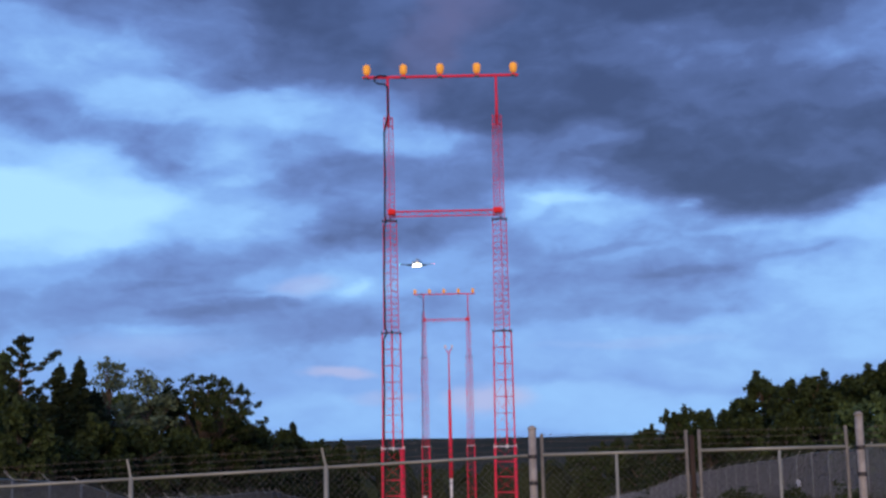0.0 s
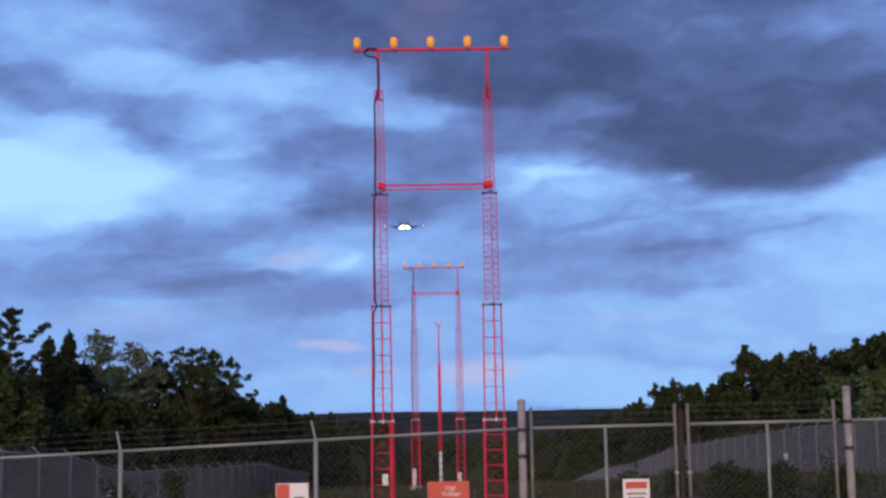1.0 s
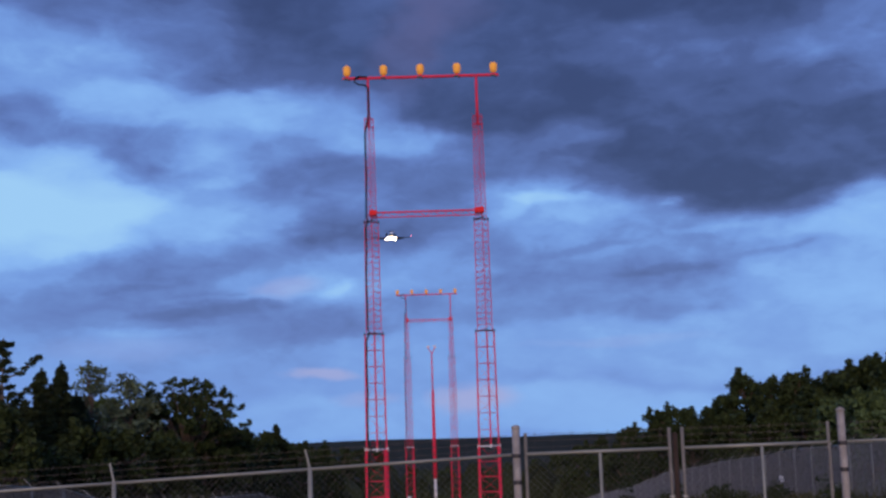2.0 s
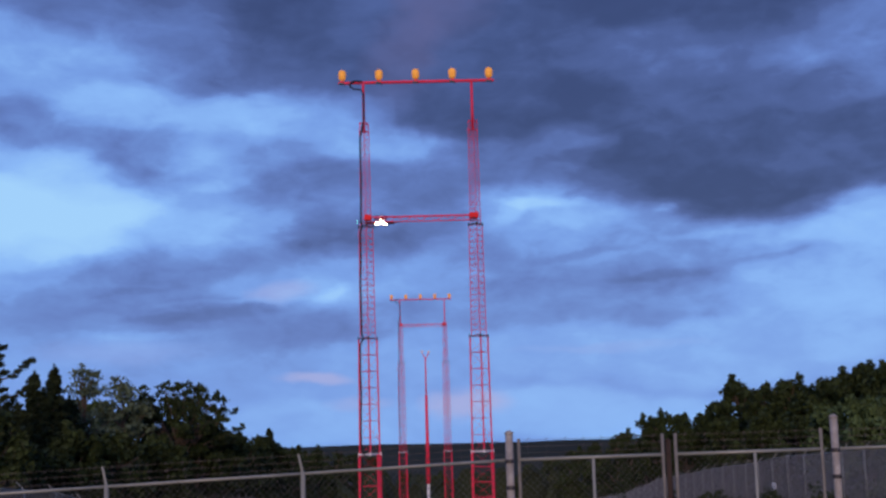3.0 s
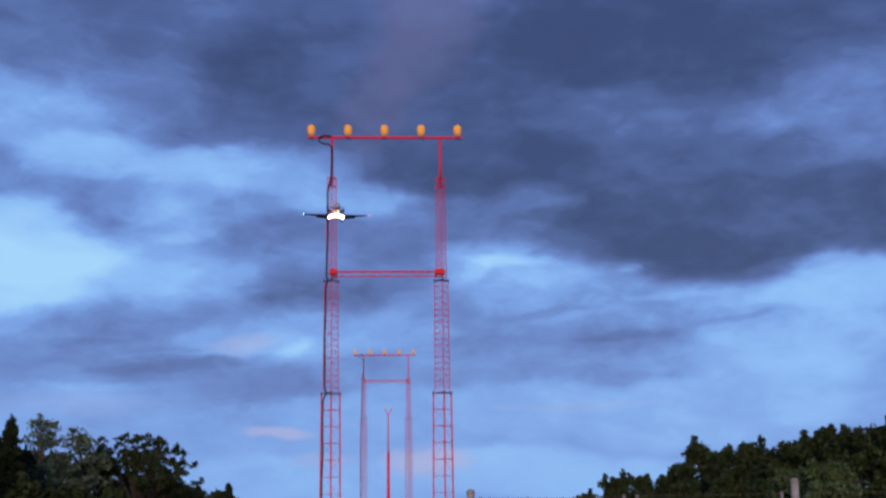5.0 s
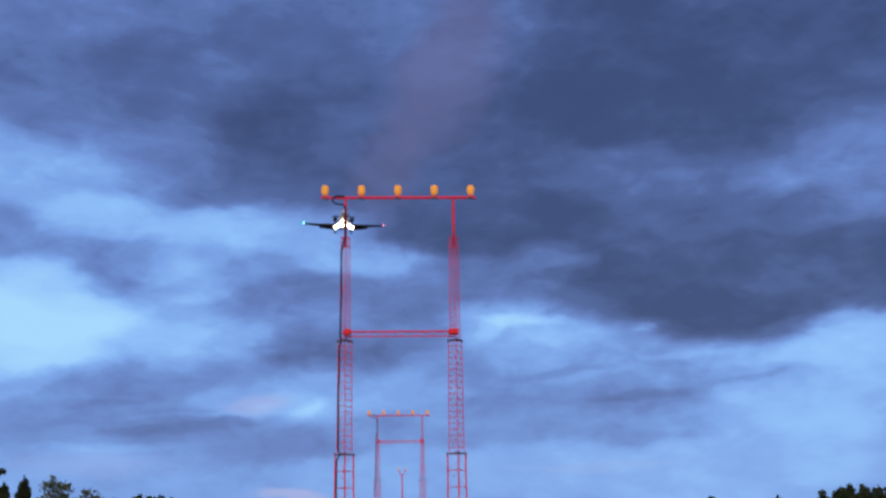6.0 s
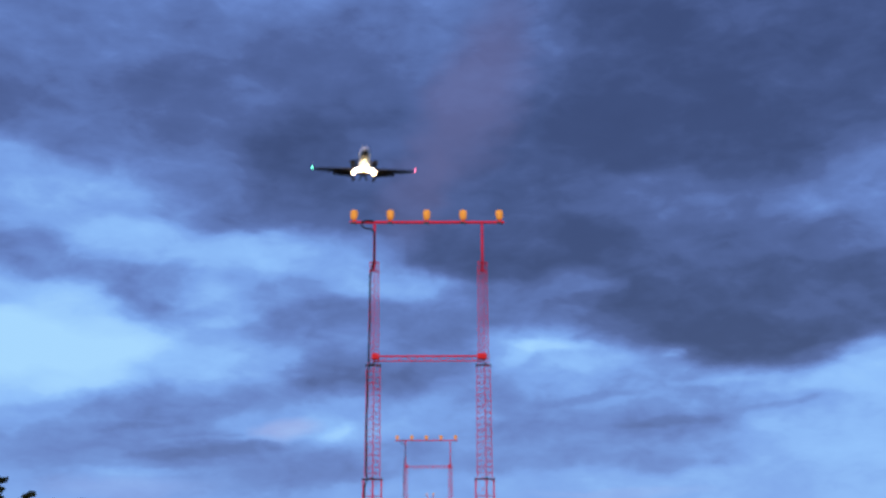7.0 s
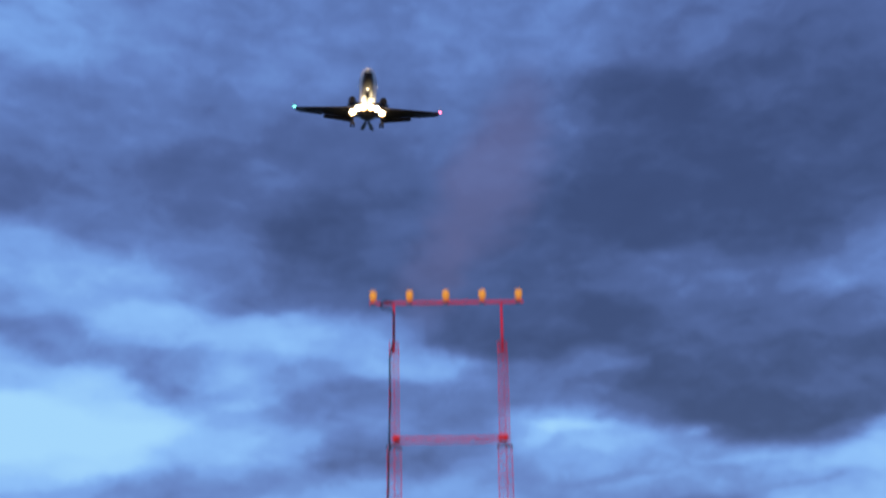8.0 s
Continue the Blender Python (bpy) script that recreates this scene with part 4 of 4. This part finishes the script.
    wood = Shape().tube((0, 0, 0), (0, 0, tall), 0.016 * tall, 0.01, 8)
    centres, spreads = [], []
    tiers = tiers or int(tall * 2.8)
    for k in range(tiers):
        u = bare + (1 - bare) * (k + 0.4) / tiers
        reach = wide / 2 * (1 - u) ** 0.8 + 0.15
        for j in range(per):
            w = 2 * math.pi * (j + rng.uniform(0, 1)) / per + k
            r = reach * rng.uniform(1 - ragged * 2, 1 + ragged)
            tip = Vector((r * math.cos(w), r * math.sin(w), tall * u - 0.16 * r + rng.normal() * 0.08))
            wood.tube((0, 0, tall * u), tip, 0.03, 0.008, 4, False)
            for v in (0.35, 0.65, 0.92):
                if r * v > 0.1:
                    centres.append(Vector((0, 0, tall * u)).lerp(tip, v))
                    spreads.append([0.10 + 0.16 * r, 0.10 + 0.16 * r, 0.12])
    centres.append(Vector((0, 0, tall - 0.1)))
    spreads.append([0.08, 0.08, 0.35])
    part("trunk", wood, BARK, t)
    ob = new("crown", leaf_mesh("crown", centres, spreads, max(6, leaves // 2), size, mat, rng, 0.2))
    ob.parent = t
    ob["kind"] = "stuff"


def old_pine(x, y, tall, seed):
    """A ragged pine with long upswept limbs that carry tufts at their ends."""
    rng = np.random.default_rng(seed)
    t = thing("pine_tree", (x, y, land(x, y) - 0.1), "tall ragged pine with long upswept bare limbs", "tree", "trees by the fences")
    wood = Shape().tube((0, 0, 0), (0.1, 0, tall), 0.22, 0.03, 8)
    centres, spreads = [], []
    for k in range(44):
        u = 0.30 + 0.69 * k / 44
        w = k * 2.4 + rng.uniform(-0.4, 0.4)
        r = (0.25 + 3.2 * (1 - u)) * rng.uniform(0.5, 1.3)
        root = Vector((0.1 * u, 0, tall * u))
        mid = root + Vector((r * 0.55 * math.cos(w), r * 0.55 * math.sin(w), 0.05))
        tip = root + Vector((r * math.cos(w), r * math.sin(w), 0.55 * r * rng.uniform(0.3, 0.9)))
        wood.tube(root, mid, 0.06, 0.04, 5, False).tube(mid, tip, 0.04, 0.012, 5, False)
        for v in (0.0, 0.5, 0.95):
            centres.append(mid.lerp(tip, v))
            spreads.append([0.24, 0.24, 0.13])
    for k, (r, up) in enumerate(((2.3, 1.3), (2.6, 1.0), (2.3, 0.2))):
        root = Vector((0, 0, tall * (0.80 - 0.09 * k)))
        mid, tip = root + Vector((r * 0.5, -0.2, up * 0.25)), root + Vector((r, -0.3, up))
        wood.tube(root, mid, 0.07, 0.05, 5, False).tube(mid, tip, 0.05, 0.015, 5, False)
        for v in (0.0, 0.3, 0.6, 0.8, 0.97):
            centres.append(mid.lerp(tip, v))
            spreads.append([0.30, 0.25, 0.14])
    part("trunk", wood, BARK, t)
    ob = new("crown", leaf_mesh("crown", centres, spreads, 30, 0.13, NEEDLE, rng, 0.2))
    ob.parent = t
    ob["kind"] = "stuff"


def tree_at(az, d, top_el, maker, wide, seed, label, **more):
    x, y = d * math.tan(radians(az)), d
    tall = 1.65 + math.hypot(x, y) * math.tan(radians(top_el)) - land(x, y)
    maker(x, y, tall, wide, seed, label, **more)


# the bank outside the western fence
x, y = 78 * math.tan(radians(-18.25)), 78
old_pine(x, y, 1.65 + math.hypot(x, y) * math.tan(radians(4.75)) - land(x, y), 5)
tree_at(-19.3, 70, 2.2, broad_tree, 5.0, 11, "leafy tree beneath the ragged pine", bare=0.1)
tree_at(-20.9, 74, 3.2, broad_tree, 5.5, 12, "leafy tree at the end of the bank", bare=0.1)
tree_at(-18.2, 66, 1.7, broad_tree, 4.6, 13, "bushy young tree with mid-green leaves", bare=0.05)
tree_at(-16.65, 90, 3.35, conifer, 6.0, 21, "dark pointed spruce with dense needles")
tree_at(-15.85, 88, 3.60, conifer, 6.6, 22, "dark pointed spruce beside another", ragged=0.3)
tree_at(-17.3, 94, 2.1, conifer, 6.5, 23, "dark spruce in the gap of the row")
tree_at(-15.2, 92, 2.3, conifer, 6.5, 24, "dark spruce half hidden by aspens")
tree_at(-14.6, 96, 3.45, broad_tree, 5.6, 31, "thin-crowned aspen with pale leaves", mat=ASPEN, bare=0.1, clumps=100, leaves=25)
tree_at(-13.1, 98, 3.05, broad_tree, 6.2, 32, "airy tree with pale grey-green leaves", mat=ASPEN, bare=0.1, clumps=100, leaves=25, lean=0.02)
tree_at(-10.55, 104, 2.95, spreading_oak, 9.8, 34, "broad dark oak with a domed crown of layered limbs")
tree_at(-9.2, 107, 0.75, broad_tree, 5.0, 35, "dark leafy tree under the oak's limbs", clumps=80, leaves=55, bare=0.2, lean=0.02)
tree_at(-18.95, 80, 3.7, broad_tree, 3.4, 36, "tall pale-leaved tree behind the ragged pine", mat=LEAFPALE, bare=0.1, clumps=110, leaves=40)
for k, (az, d, el, wide) in enumerate(((-18.6, 100, 1.9, 8), (-16.9, 102, 1.5, 8), (-15.6, 104, 1.7, 8), (-14.1, 108, 1.9, 8), (-12.6, 110, 1.8, 8), (-11.4, 112, 0.9, 9), (-10.0, 114, 0.8, 9), (-8.9, 118, 0.55, 8),
                                       (-17.4, 72, 0.4, 5), (-15.0, 78, 0.5, 6), (-13.2, 84, 0.5, 6.5), (-11.4, 92, 0.3, 7), (-9.8, 104, 0.1, 7))):
    tree_at(az, d, el, broad_tree, wide, 110 + k, "dense dark hardwood filling the row" if k < 8 else "low dense tree at the foot of the bank", mat=LEAFPALE if k in (3, 4) else LEAF, bare=0.04, clumps=90, leaves=55, size=0.2)
for k, (az, d, el, wide) in enumerate(((-7.9, 150, 0.55, 8), (-7.2, 160, 0.35, 7), (-6.5, 170, 0.05, 7), (-5.7, 182, -0.25, 8), (-8.4, 140, 0.4, 7), (-4.8, 200, -0.32, 9), (-3.9, 215, -0.42, 10), (-3.1, 232, -0.5, 11), (-2.3, 246, -0.62, 11))):
    tree_at(az, d, el, broad_tree, wide, 40 + k, "distant rounded tree on the falling bank", bare=0.05, size=0.24, leaves=45)
tree_at(-6.75, 166, 0.75, conifer, 4.0, 49, "slim far spruce above the low trees", size=0.2)

# the bank outside the eastern fence
for k, (az, d, el, wide) in enumerate(((9.7, 150, 0.60, 5), (10.3, 140, 1.00, 5.5), (11.3, 132, 0.80, 6), (12.2, 124, 0.80, 5.5), (13.0, 116, 1.35, 6), (13.75, 108, 2.15, 6), (14.8, 102, 2.05, 6.5),
                                       (15.9, 96, 2.15, 6), (16.9, 92, 1.85, 6), (17.9, 88, 2.15, 6), (18.9, 84, 2.40, 6), (19.9, 80, 2.40, 6), (21.0, 76, 2.7, 6), (22.2, 74, 2.8, 6))):
    tree_at(az, d, el, broad_tree, wide, 60 + k, "dark rounded hardwood in the row behind the fence", bare=0.08, clumps=80, size=0.19)
for k, (az, d, el, wide) in enumerate(((17.6, 70, 1.0, 4), (19.2, 66, 1.2, 4.2), (16.2, 78, 0.6, 4), (14.6, 88, 0.5, 4.5), (13.0, 100, 0.4, 5), (11.4, 118, 0.1, 5), (8.4, 190, -0.05, 7), (7.4, 205, -0.35, 8), (9.0, 170, 0.15, 6))):
    tree_at(az, d, el, broad_tree, wide, 80 + k, "low bushy tree in front of the hardwoods", mat=LEAFPALE if k < 2 else LEAF, bare=0.03, size=0.17)


for k, (az, d, el, wide) in enumerate(((6.6, 215, -0.6, 9), (5.6, 225, -0.95, 9), (4.6, 235, -1.2, 10), (3.4, 240, -1.35, 10), (2.0, 245, -1.45, 10), (0.6, 245, -1.5, 10), (-0.8, 240, -1.45, 10), (-2.0, 235, -1.3, 10), (-3.0, 228, -1.05, 10),
                                       (7.6, 195, -0.75, 7), (6.2, 205, -1.5, 8), (4.9, 212, -1.9, 8), (-4.4, 205, -1.2, 8), (-5.6, 190, -0.9, 8))):
    tree_at(az, d, el, broad_tree, wide, 140 + k, "dark rounded tree beyond the foot of the slope", bare=0.04, clumps=70, leaves=50, size=0.26)


for k, (az, d, el, wide) in enumerate(((12.4, 50, -2.55, 1.7), (13.4, 47, -2.8, 1.3), (14.7, 46, -2.65, 1.8), (17.2, 42, -2.8, 1.6), (10.4, 58, -2.65, 1.6), (8.6, 62, -2.8, 1.5), (-11.4, 52, -2.5, 1.4), (-13.6, 46, -2.9, 1.2))):
    tree_at(az, d, el, broad_tree, wide, 180 + k, "low dark shrub in the rough grass", bare=0.03, clumps=26, leaves=40, size=0.07)


def far_woods():
    """Rounded crowns over the valley floor, too many to count."""
    rng = np.random.default_rng(7)
    verts, faces = [], []
    for k in range(2600):
        y = 205 + 900 * rng.uniform() ** 1.7
        x = rng.uniform(-0.42, 0.42) * y
        z = land(x, y)
        r, h = rng.uniform(2.4, 4.4), rng.uniform(6, 11)
        base = len(verts)
        for i, (v, q) in enumerate(((0.1, 0.7), (0.45, 1.0), (0.75, 0.75), (0.93, 0.35))):
            for j in range(6):
                w = 2 * math.pi * (j + 0.5 * (i % 2)) / 6
                b = q * r * rng.uniform(0.7, 1.2)
                verts.append((x + b * math.cos(w), y + b * math.sin(w), z + h * v * rng.uniform(0.94, 1.06)))
        verts.append((x, y, z + h))
        for i in range(3):
            for j in range(6):
                m = (j + 1) % 6
                faces.append((base + i * 6 + j, base + i * 6 + m, base + i * 6 + 6 + m, base + i * 6 + 6 + j))
        for j in range(6):
            faces.append((base + 18 + j, base + 18 + (j + 1) % 6, base + 24))
    me = bpy.data.meshes.new("far_woods")
    me.from_pydata(verts, [], faces)
    me.materials.append(FAROAK)
    tagged(new("far_woods", me), "dark mixed woods filling the valley floor", "woods", kind="stuff")


far_woods()


def fence_tag(x, y, z, wide, tall, turn):
    t = thing("fence_tag", (x, y, z), "small white marker plate wired to the fence", "marker plate", "marker plates")
    t.rotation_euler = (0, 0, radians(turn))
    part("plate", Shape().box((0, 0, 0), (wide, 0.008, tall)), WHITE, t, bevel=0.002)
    part("tie", Shape().tube((-wide * 0.3, 0.0, tall * 0.4), (-wide * 0.3, 0.06, tall * 0.4), 0.006, None, 5), ZINC, t)
    part("tie", Shape().tube((wide * 0.3, 0.0, tall * 0.4), (wide * 0.3, 0.06, tall * 0.4), 0.006, None, 5), ZINC, t)


fence_tag(18.93, 70.6, -1.2, 0.45, 0.32, -75)
fence_tag(-13.96, 55.7, -1.6, 0.36, 0.30, 75)


def grass_field():
    """Blades and weed tufts between the fences."""
    rng = np.random.default_rng(3)
    n = 16000
    y = 22 + 130 * rng.uniform(size=n) ** 1.3
    x = rng.uniform(-1, 1, n) * np.minimum(18, 4 + y * 0.36)
    v, f = [], []
    for k in range(n):
        g = land(x[k], y[k])
        h, w, a = rng.uniform(0.18, 0.52), rng.uniform(0.02, 0.06), rng.uniform(0, 6.28)
        c, s = math.cos(a), math.sin(a)
        b = len(v)
        lean = rng.normal(0, 0.18, 2)
        v += [(x[k] - w * c, y[k] - w * s, g - 0.03), (x[k] + w * c, y[k] + w * s, g - 0.03), (x[k] + w * s, y[k] - w * c, g - 0.03), (x[k] + lean[0], y[k] + lean[1], g + h)]
        f += [(b, b + 1, b + 3), (b + 1, b + 2, b + 3), (b + 2, b, b + 3)]
    me = bpy.data.meshes.new("grass")
    me.from_pydata(v, [], f)
    me.materials.append(GRASS)
    tagged(new("grass", me), "dry shin-high grass and weeds between the fences", "grass", kind="stuff")


grass_field()


# ---------------------------------------------------------------- business jet
def ring(y, z, rx, rz, n=20):
    return [(rx * math.cos(2 * math.pi * k / n), y, z + rz * math.sin(2 * math.pi * k / n)) for k in range(n)]


def wing_shape(stations, n=10):
    """A tapered skin through stations (x, leading y, chord, z, thickness); the nose of the section points along +y."""
    rings = []
    for x, lead, chord, z, thick in stations:
        loop = []
        for k in range(n):
            u = k / (n - 1)
            loop.append((x, lead - chord * u, z + thick * 1.6 * math.sqrt(u) * (1 - u) + 0.002))
        for k in range(n - 2, 0, -1):
            u = k / (n - 1)
            loop.append((x, lead - chord * u, z - thick * 0.9 * math.sqrt(u) * (1 - u)))
        rings.append(loop)
    return Shape().rings(rings)


def build_jet():
    """A small twin-engined jet, nose along +y, with its origin between the wing tips."""
    jet = thing("business_jet", (0, 0, 0), "small white twin-engined business jet landing with lamps lit", "aircraft")
    z0 = 0.15
    skin = ((9.5, -0.30, 0.04, 0.04), (9.35, -0.28, 0.16, 0.15), (9.0, -0.22, 0.34, 0.32), (8.4, -0.12, 0.52, 0.50), (7.6, 0.02, 0.66, 0.68), (6.8, 0.12, 0.76, 0.82), (5.9, 0.16, 0.80, 0.86),
            (3.5, 0.16, 0.81, 0.87), (1.0, 0.16, 0.81, 0.87), (-0.4, 0.20, 0.78, 0.83), (-1.8, 0.32, 0.64, 0.68), (-3.2, 0.48, 0.44, 0.46), (-4.3, 0.62, 0.22, 0.24), (-4.8, 0.70, 0.08, 0.10))
    fuselage = part("fuselage", Shape().rings([ring(y, z0 + z, rx, rz) for y, z, rx, rz in skin]), JETWHITE, jet, "glossy white fuselage", True)
    # the belly's shade is put into a dark skin over the white
    belly = [ring(y, z0 + z - 0.10, rx * 0.88, rz * 0.95, 20) for y, z, rx, rz in skin[2:12]]
    part("belly_shade", Shape().rings(belly), JETDARK, fuselage, "underside darkened in colour to stand for its shade", True)
    fairing = Shape().rings([ring(y, z0 - 0.52, rx, rz, 16) for y, rx, rz in ((2.9, 0.10, 0.08), (2.3, 0.75, 0.20), (1.2, 1.05, 0.24), (-0.6, 1.0, 0.22), (-1.4, 0.7, 0.16), (-1.9, 0.1, 0.06))])
    part("wing_fairing", fairing, JETGREY, jet, smooth=True)
    for sx in (-1, 1):
        part("windscreen", Shape().rings([[(sx * a, y, z0 + z) for a, y, z in row] for row in (
            ((0.04, 7.92, 0.62), (0.40, 7.76, 0.54), (0.62, 7.35, 0.44)), ((0.04, 7.32, 0.88), (0.40, 7.20, 0.82), (0.66, 6.9, 0.66)))], False), GLASS, fuselage, "dark cockpit glass")
        for k in range(6):
            y = 5.4 - k * 0.85
            part("cabin_window", Shape().rings([[(sx * (0.80 + d), y + 0.17 * math.cos(w), z0 + 0.42 + 0.22 * math.sin(w)) for w in (2 * math.pi * j / 10 for j in range(10))] for d in (0.0, 0.028)]), GLASS, fuselage)
        wing = part("wing", wing_shape([(sx * x, lead, chord, z, th) for x, lead, chord, z, th in (
            (0.4, 1.75, 2.9, -0.42, 0.30), (1.6, 1.45, 2.55, -0.36, 0.26), (4.2, 0.78, 1.75, -0.20, 0.17), (7.0, 0.08, 1.02, -0.03, 0.09))]), JETGREY, jet, "grey wing, dark against the sky", True)
        flap = Shape().rings([[(sx * x, y, z), (sx * x, y - c * 0.15, z + 0.06), (sx * x, y - c, z - c * 0.55), (sx * x, y - c * 0.9, z - c * 0.62)] for x, y, z, c in ((1.4, -1.02, -0.42, 0.55), (4.3, -0.95, -0.24, 0.40))])
        part("flap", flap, JETDARK, wing, "lowered flap")
        part("aileron", Shape().rings([[(sx * x, y, z), (sx * x, y - c * 0.1, z + 0.04), (sx * x, y - c, z)] for x, y, z, c in ((4.4, -0.92, -0.19, 0.36), (6.7, -0.82, -0.05, 0.25))]), JETDARK, wing)
        let = wing_shape([(z, 0.0, c, x, 0.05) for z, c, x in ((0.0, 0.95, 0.0), (0.9, 0.45, 0.0))], 6)
        let.v = [Vector((sx * (7.0 + 0.12 * p.x + p.z), p.y + 0.02 - 0.55 * p.x, -0.03 + p.x)) for p in let.v]
        part("winglet", let, JETWHITE, wing, "white upturned winglet")
        light = Shape().rings([[(sx * 7.10 + r * math.cos(w), 0.02 + y, r * math.sin(w)) for w in (2 * math.pi * j / 10 for j in range(10))] for y, r in ((-0.14, 0.05), (-0.06, 0.12), (0.04, 0.13), (0.12, 0.07))])
        part("navigation_light", light, NAVGREEN if sx > 0 else NAVRED, wing, "green wing-tip light" if sx > 0 else "red wing-tip light", True)
        nac = [(0.25, 0.29), (0.30, 0.34), (-0.1, 0.37), (-0.7, 0.37), (-1.3, 0.32), (-1.7, 0.25)]
        pod = part("engine", Shape().rings([ring(y, z0 + 0.72, r, r, 16) for y, r in nac]), JETDARK, jet, "dark engine pod on the rear fuselage", True)
        pod.location = (sx * 1.52, 0, 0)
        part("intake", Shape().rings([ring(y, z0 + 0.72, r, r, 16) for y, r in ((0.305, 0.30), (0.32, 0.22), (0.325, 0.05))]), RUBBER, pod, "dark engine intake")
        part("pylon", Shape().box((-sx * 0.60, -0.7, z0 + 0.66), (0.80, 1.1, 0.12)), JETGREY, pod)
        part("tailplane", wing_shape([(sx * x, lead, c, z, th) for x, lead, c, z, th in ((0.03, -3.9, 1.25, z0 + 2.45, 0.10), (2.1, -4.6, 0.70, z0 + 2.43, 0.05))]), JETGREY, jet, smooth=True)
        fin = Shape().rings([[(sx * 0.10, -2.9, z0 + 0.02 + d), (sx * 0.06, -4.9, z0 + 0.26 + d), (sx * 0.30, -5.5, z0 + 0.02 + d), (sx * 0.62, -5.5, z0 - 0.12 + d), (sx * 0.66, -4.7, z0 - 0.24 + d), (sx * 0.46, -3.7, z0 - 0.20 + d)] for d in (0.0, 0.06)])
        part("ventral_fin", fin, JETDARK, jet, "dark delta fin slanting out under the tail")
        gear = part("main_gear", Shape().tube((sx * 1.35, -0.75, -0.45), (sx * 1.42, -0.80, -1.25), 0.07, 0.06, 8), DARK, jet, "lowered main gear leg")
        for off in (-0.14, 0.14):
            tyre = Shape().rings([[(sx * 1.42 + off + d, -0.80 + r * math.cos(w), -1.32 + r * math.sin(w)) for w in (2 * math.pi * j / 14 for j in range(14))] for d, r in ((-0.08, 0.20), (-0.05, 0.27), (0.05, 0.27), (0.08, 0.20))])
            part("tyre", tyre, RUBBER, gear, smooth=True)
        part("gear_door", Shape().box((sx * 1.62, -0.75, -0.70), (0.03, 0.8, 0.45)), JETGREY, gear)
        # size and added pairs imitate the glare; hung low to light the belly
        for lx, ly, lz, size in ((1.42, 1.30, -0.92, 0.78), (0.92, 1.85, -0.72, 0.66), (0.36, 2.30, -0.80, 0.84)):
            dish = Shape().rings([[(size * q * math.cos(w), size * y, size * q * math.sin(w)) for w in (2 * math.pi * j / 18 for j in range(18))]
                                  for y, q in ((-0.35, 0.08), (-0.28, 0.24), (-0.10, 0.38), (0.05, 0.40), (0.14, 0.34), (0.19, 0.20), (0.21, 0.04))])
            lamp = part("landing_glare_lamp", dish, LANDING, jet, "oversized warm-white landing lamp, with added pairs that imitate its glare", True)
            lamp.location = (sx * lx, ly, lz)
            part("lamp_strut", Shape().tube((0, -0.30, 0.05), (-sx * 0.05, -1.1, 0.42), 0.05, 0.07, 6), JETDARK, lamp)
    tail = wing_shape([(z, lead, c, 0.0, th) for z, lead, c, th in ((0.3, -1.6, 2.9, 0.26), (1.2, -2.6, 2.2, 0.20), (2.48, -3.9, 1.35, 0.14))])
    tail.v = [Vector((p.z, p.y, z0 + p.x)) for p in tail.v]
    part("tail_fin", tail, JETWHITE, jet, "white swept tail fin", True)
    nose = part("nose_gear", Shape().tube((0, 6.6, z0 - 0.6), (0, 6.7, z0 - 1.55), 0.06, 0.05, 8), ZINC, jet, "lowered nose gear leg")
    part("tyre", Shape().rings([[(d, 6.7 + r * math.cos(w), z0 - 1.62 + r * math.sin(w)) for w in (2 * math.pi * j / 14 for j in range(14))] for d, r in ((-0.1, 0.15), (-0.06, 0.22), (0.06, 0.22), (0.1, 0.15))]), RUBBER, nose, smooth=True)
    belly_lamp = Shape().rings([[(r * math.cos(w), y, z0 - 0.78 + r * math.sin(w)) for w in (2 * math.pi * j / 12 for j in range(12))] for y, r in ((4.98, 0.05), (5.05, 0.08), (5.11, 0.06), (5.13, 0.02))])
    part("belly_light", belly_lamp, TAXI, fuselage, "small lit lamp under the cabin", True)
    taxi = Shape().rings([[(r * math.cos(w), y, z0 - 1.05 + r * math.sin(w)) for w in (2 * math.pi * j / 12 for j in range(12))] for y, r in ((6.72, 0.06), (6.8, 0.095), (6.86, 0.07), (6.88, 0.02))])
    part("taxi_light", taxi, TAXI, nose, "small lit lamp on the nose gear leg", True)
    return jet


business_jet = build_jet()


def flight(x, y, z, bank=0.0, nose=-1.0):
    """The jet's pose, flying towards the camera."""
    heading = 184.0
    return pose(x, y, z) @ pose(0, 0, 0, 0, 0, heading) @ pose(0, 0, 0, nose, bank, 0)


def motions():
    walk(business_jet, [
        (0.0, flight(-11.25, 539.3, 74.1)),
        (0.5, flight(-11.15, 513.2, 72.6)),
        (1.0, flight(-11.00, 487.0, 71.6)),
        (1.5, flight(-11.40, 460.6, 70.8)),
        (2.0, flight(-11.44, 434.4, 69.6)),
        (3.5, flight(-11.22, 355.6, 66.5)),
        (4.0, flight(-11.05, 329.5, 65.4)),
        (5.5, flight(-10.20, 250.0, 61.9, -0.8)),
        (6.0, flight(-9.65, 223.2, 60.5, -0.8)),
        (6.5, flight(-9.12, 196.4, 59.1, -0.4)),
        (7.0, flight(-8.62, 169.4, 57.7, -0.6)),
        (7.5, flight(-8.07, 142.5, 56.1, -1.8)),
        (8.0, flight(-7.34, 115.0, 54.2, -1.6)),
    ])


motions()
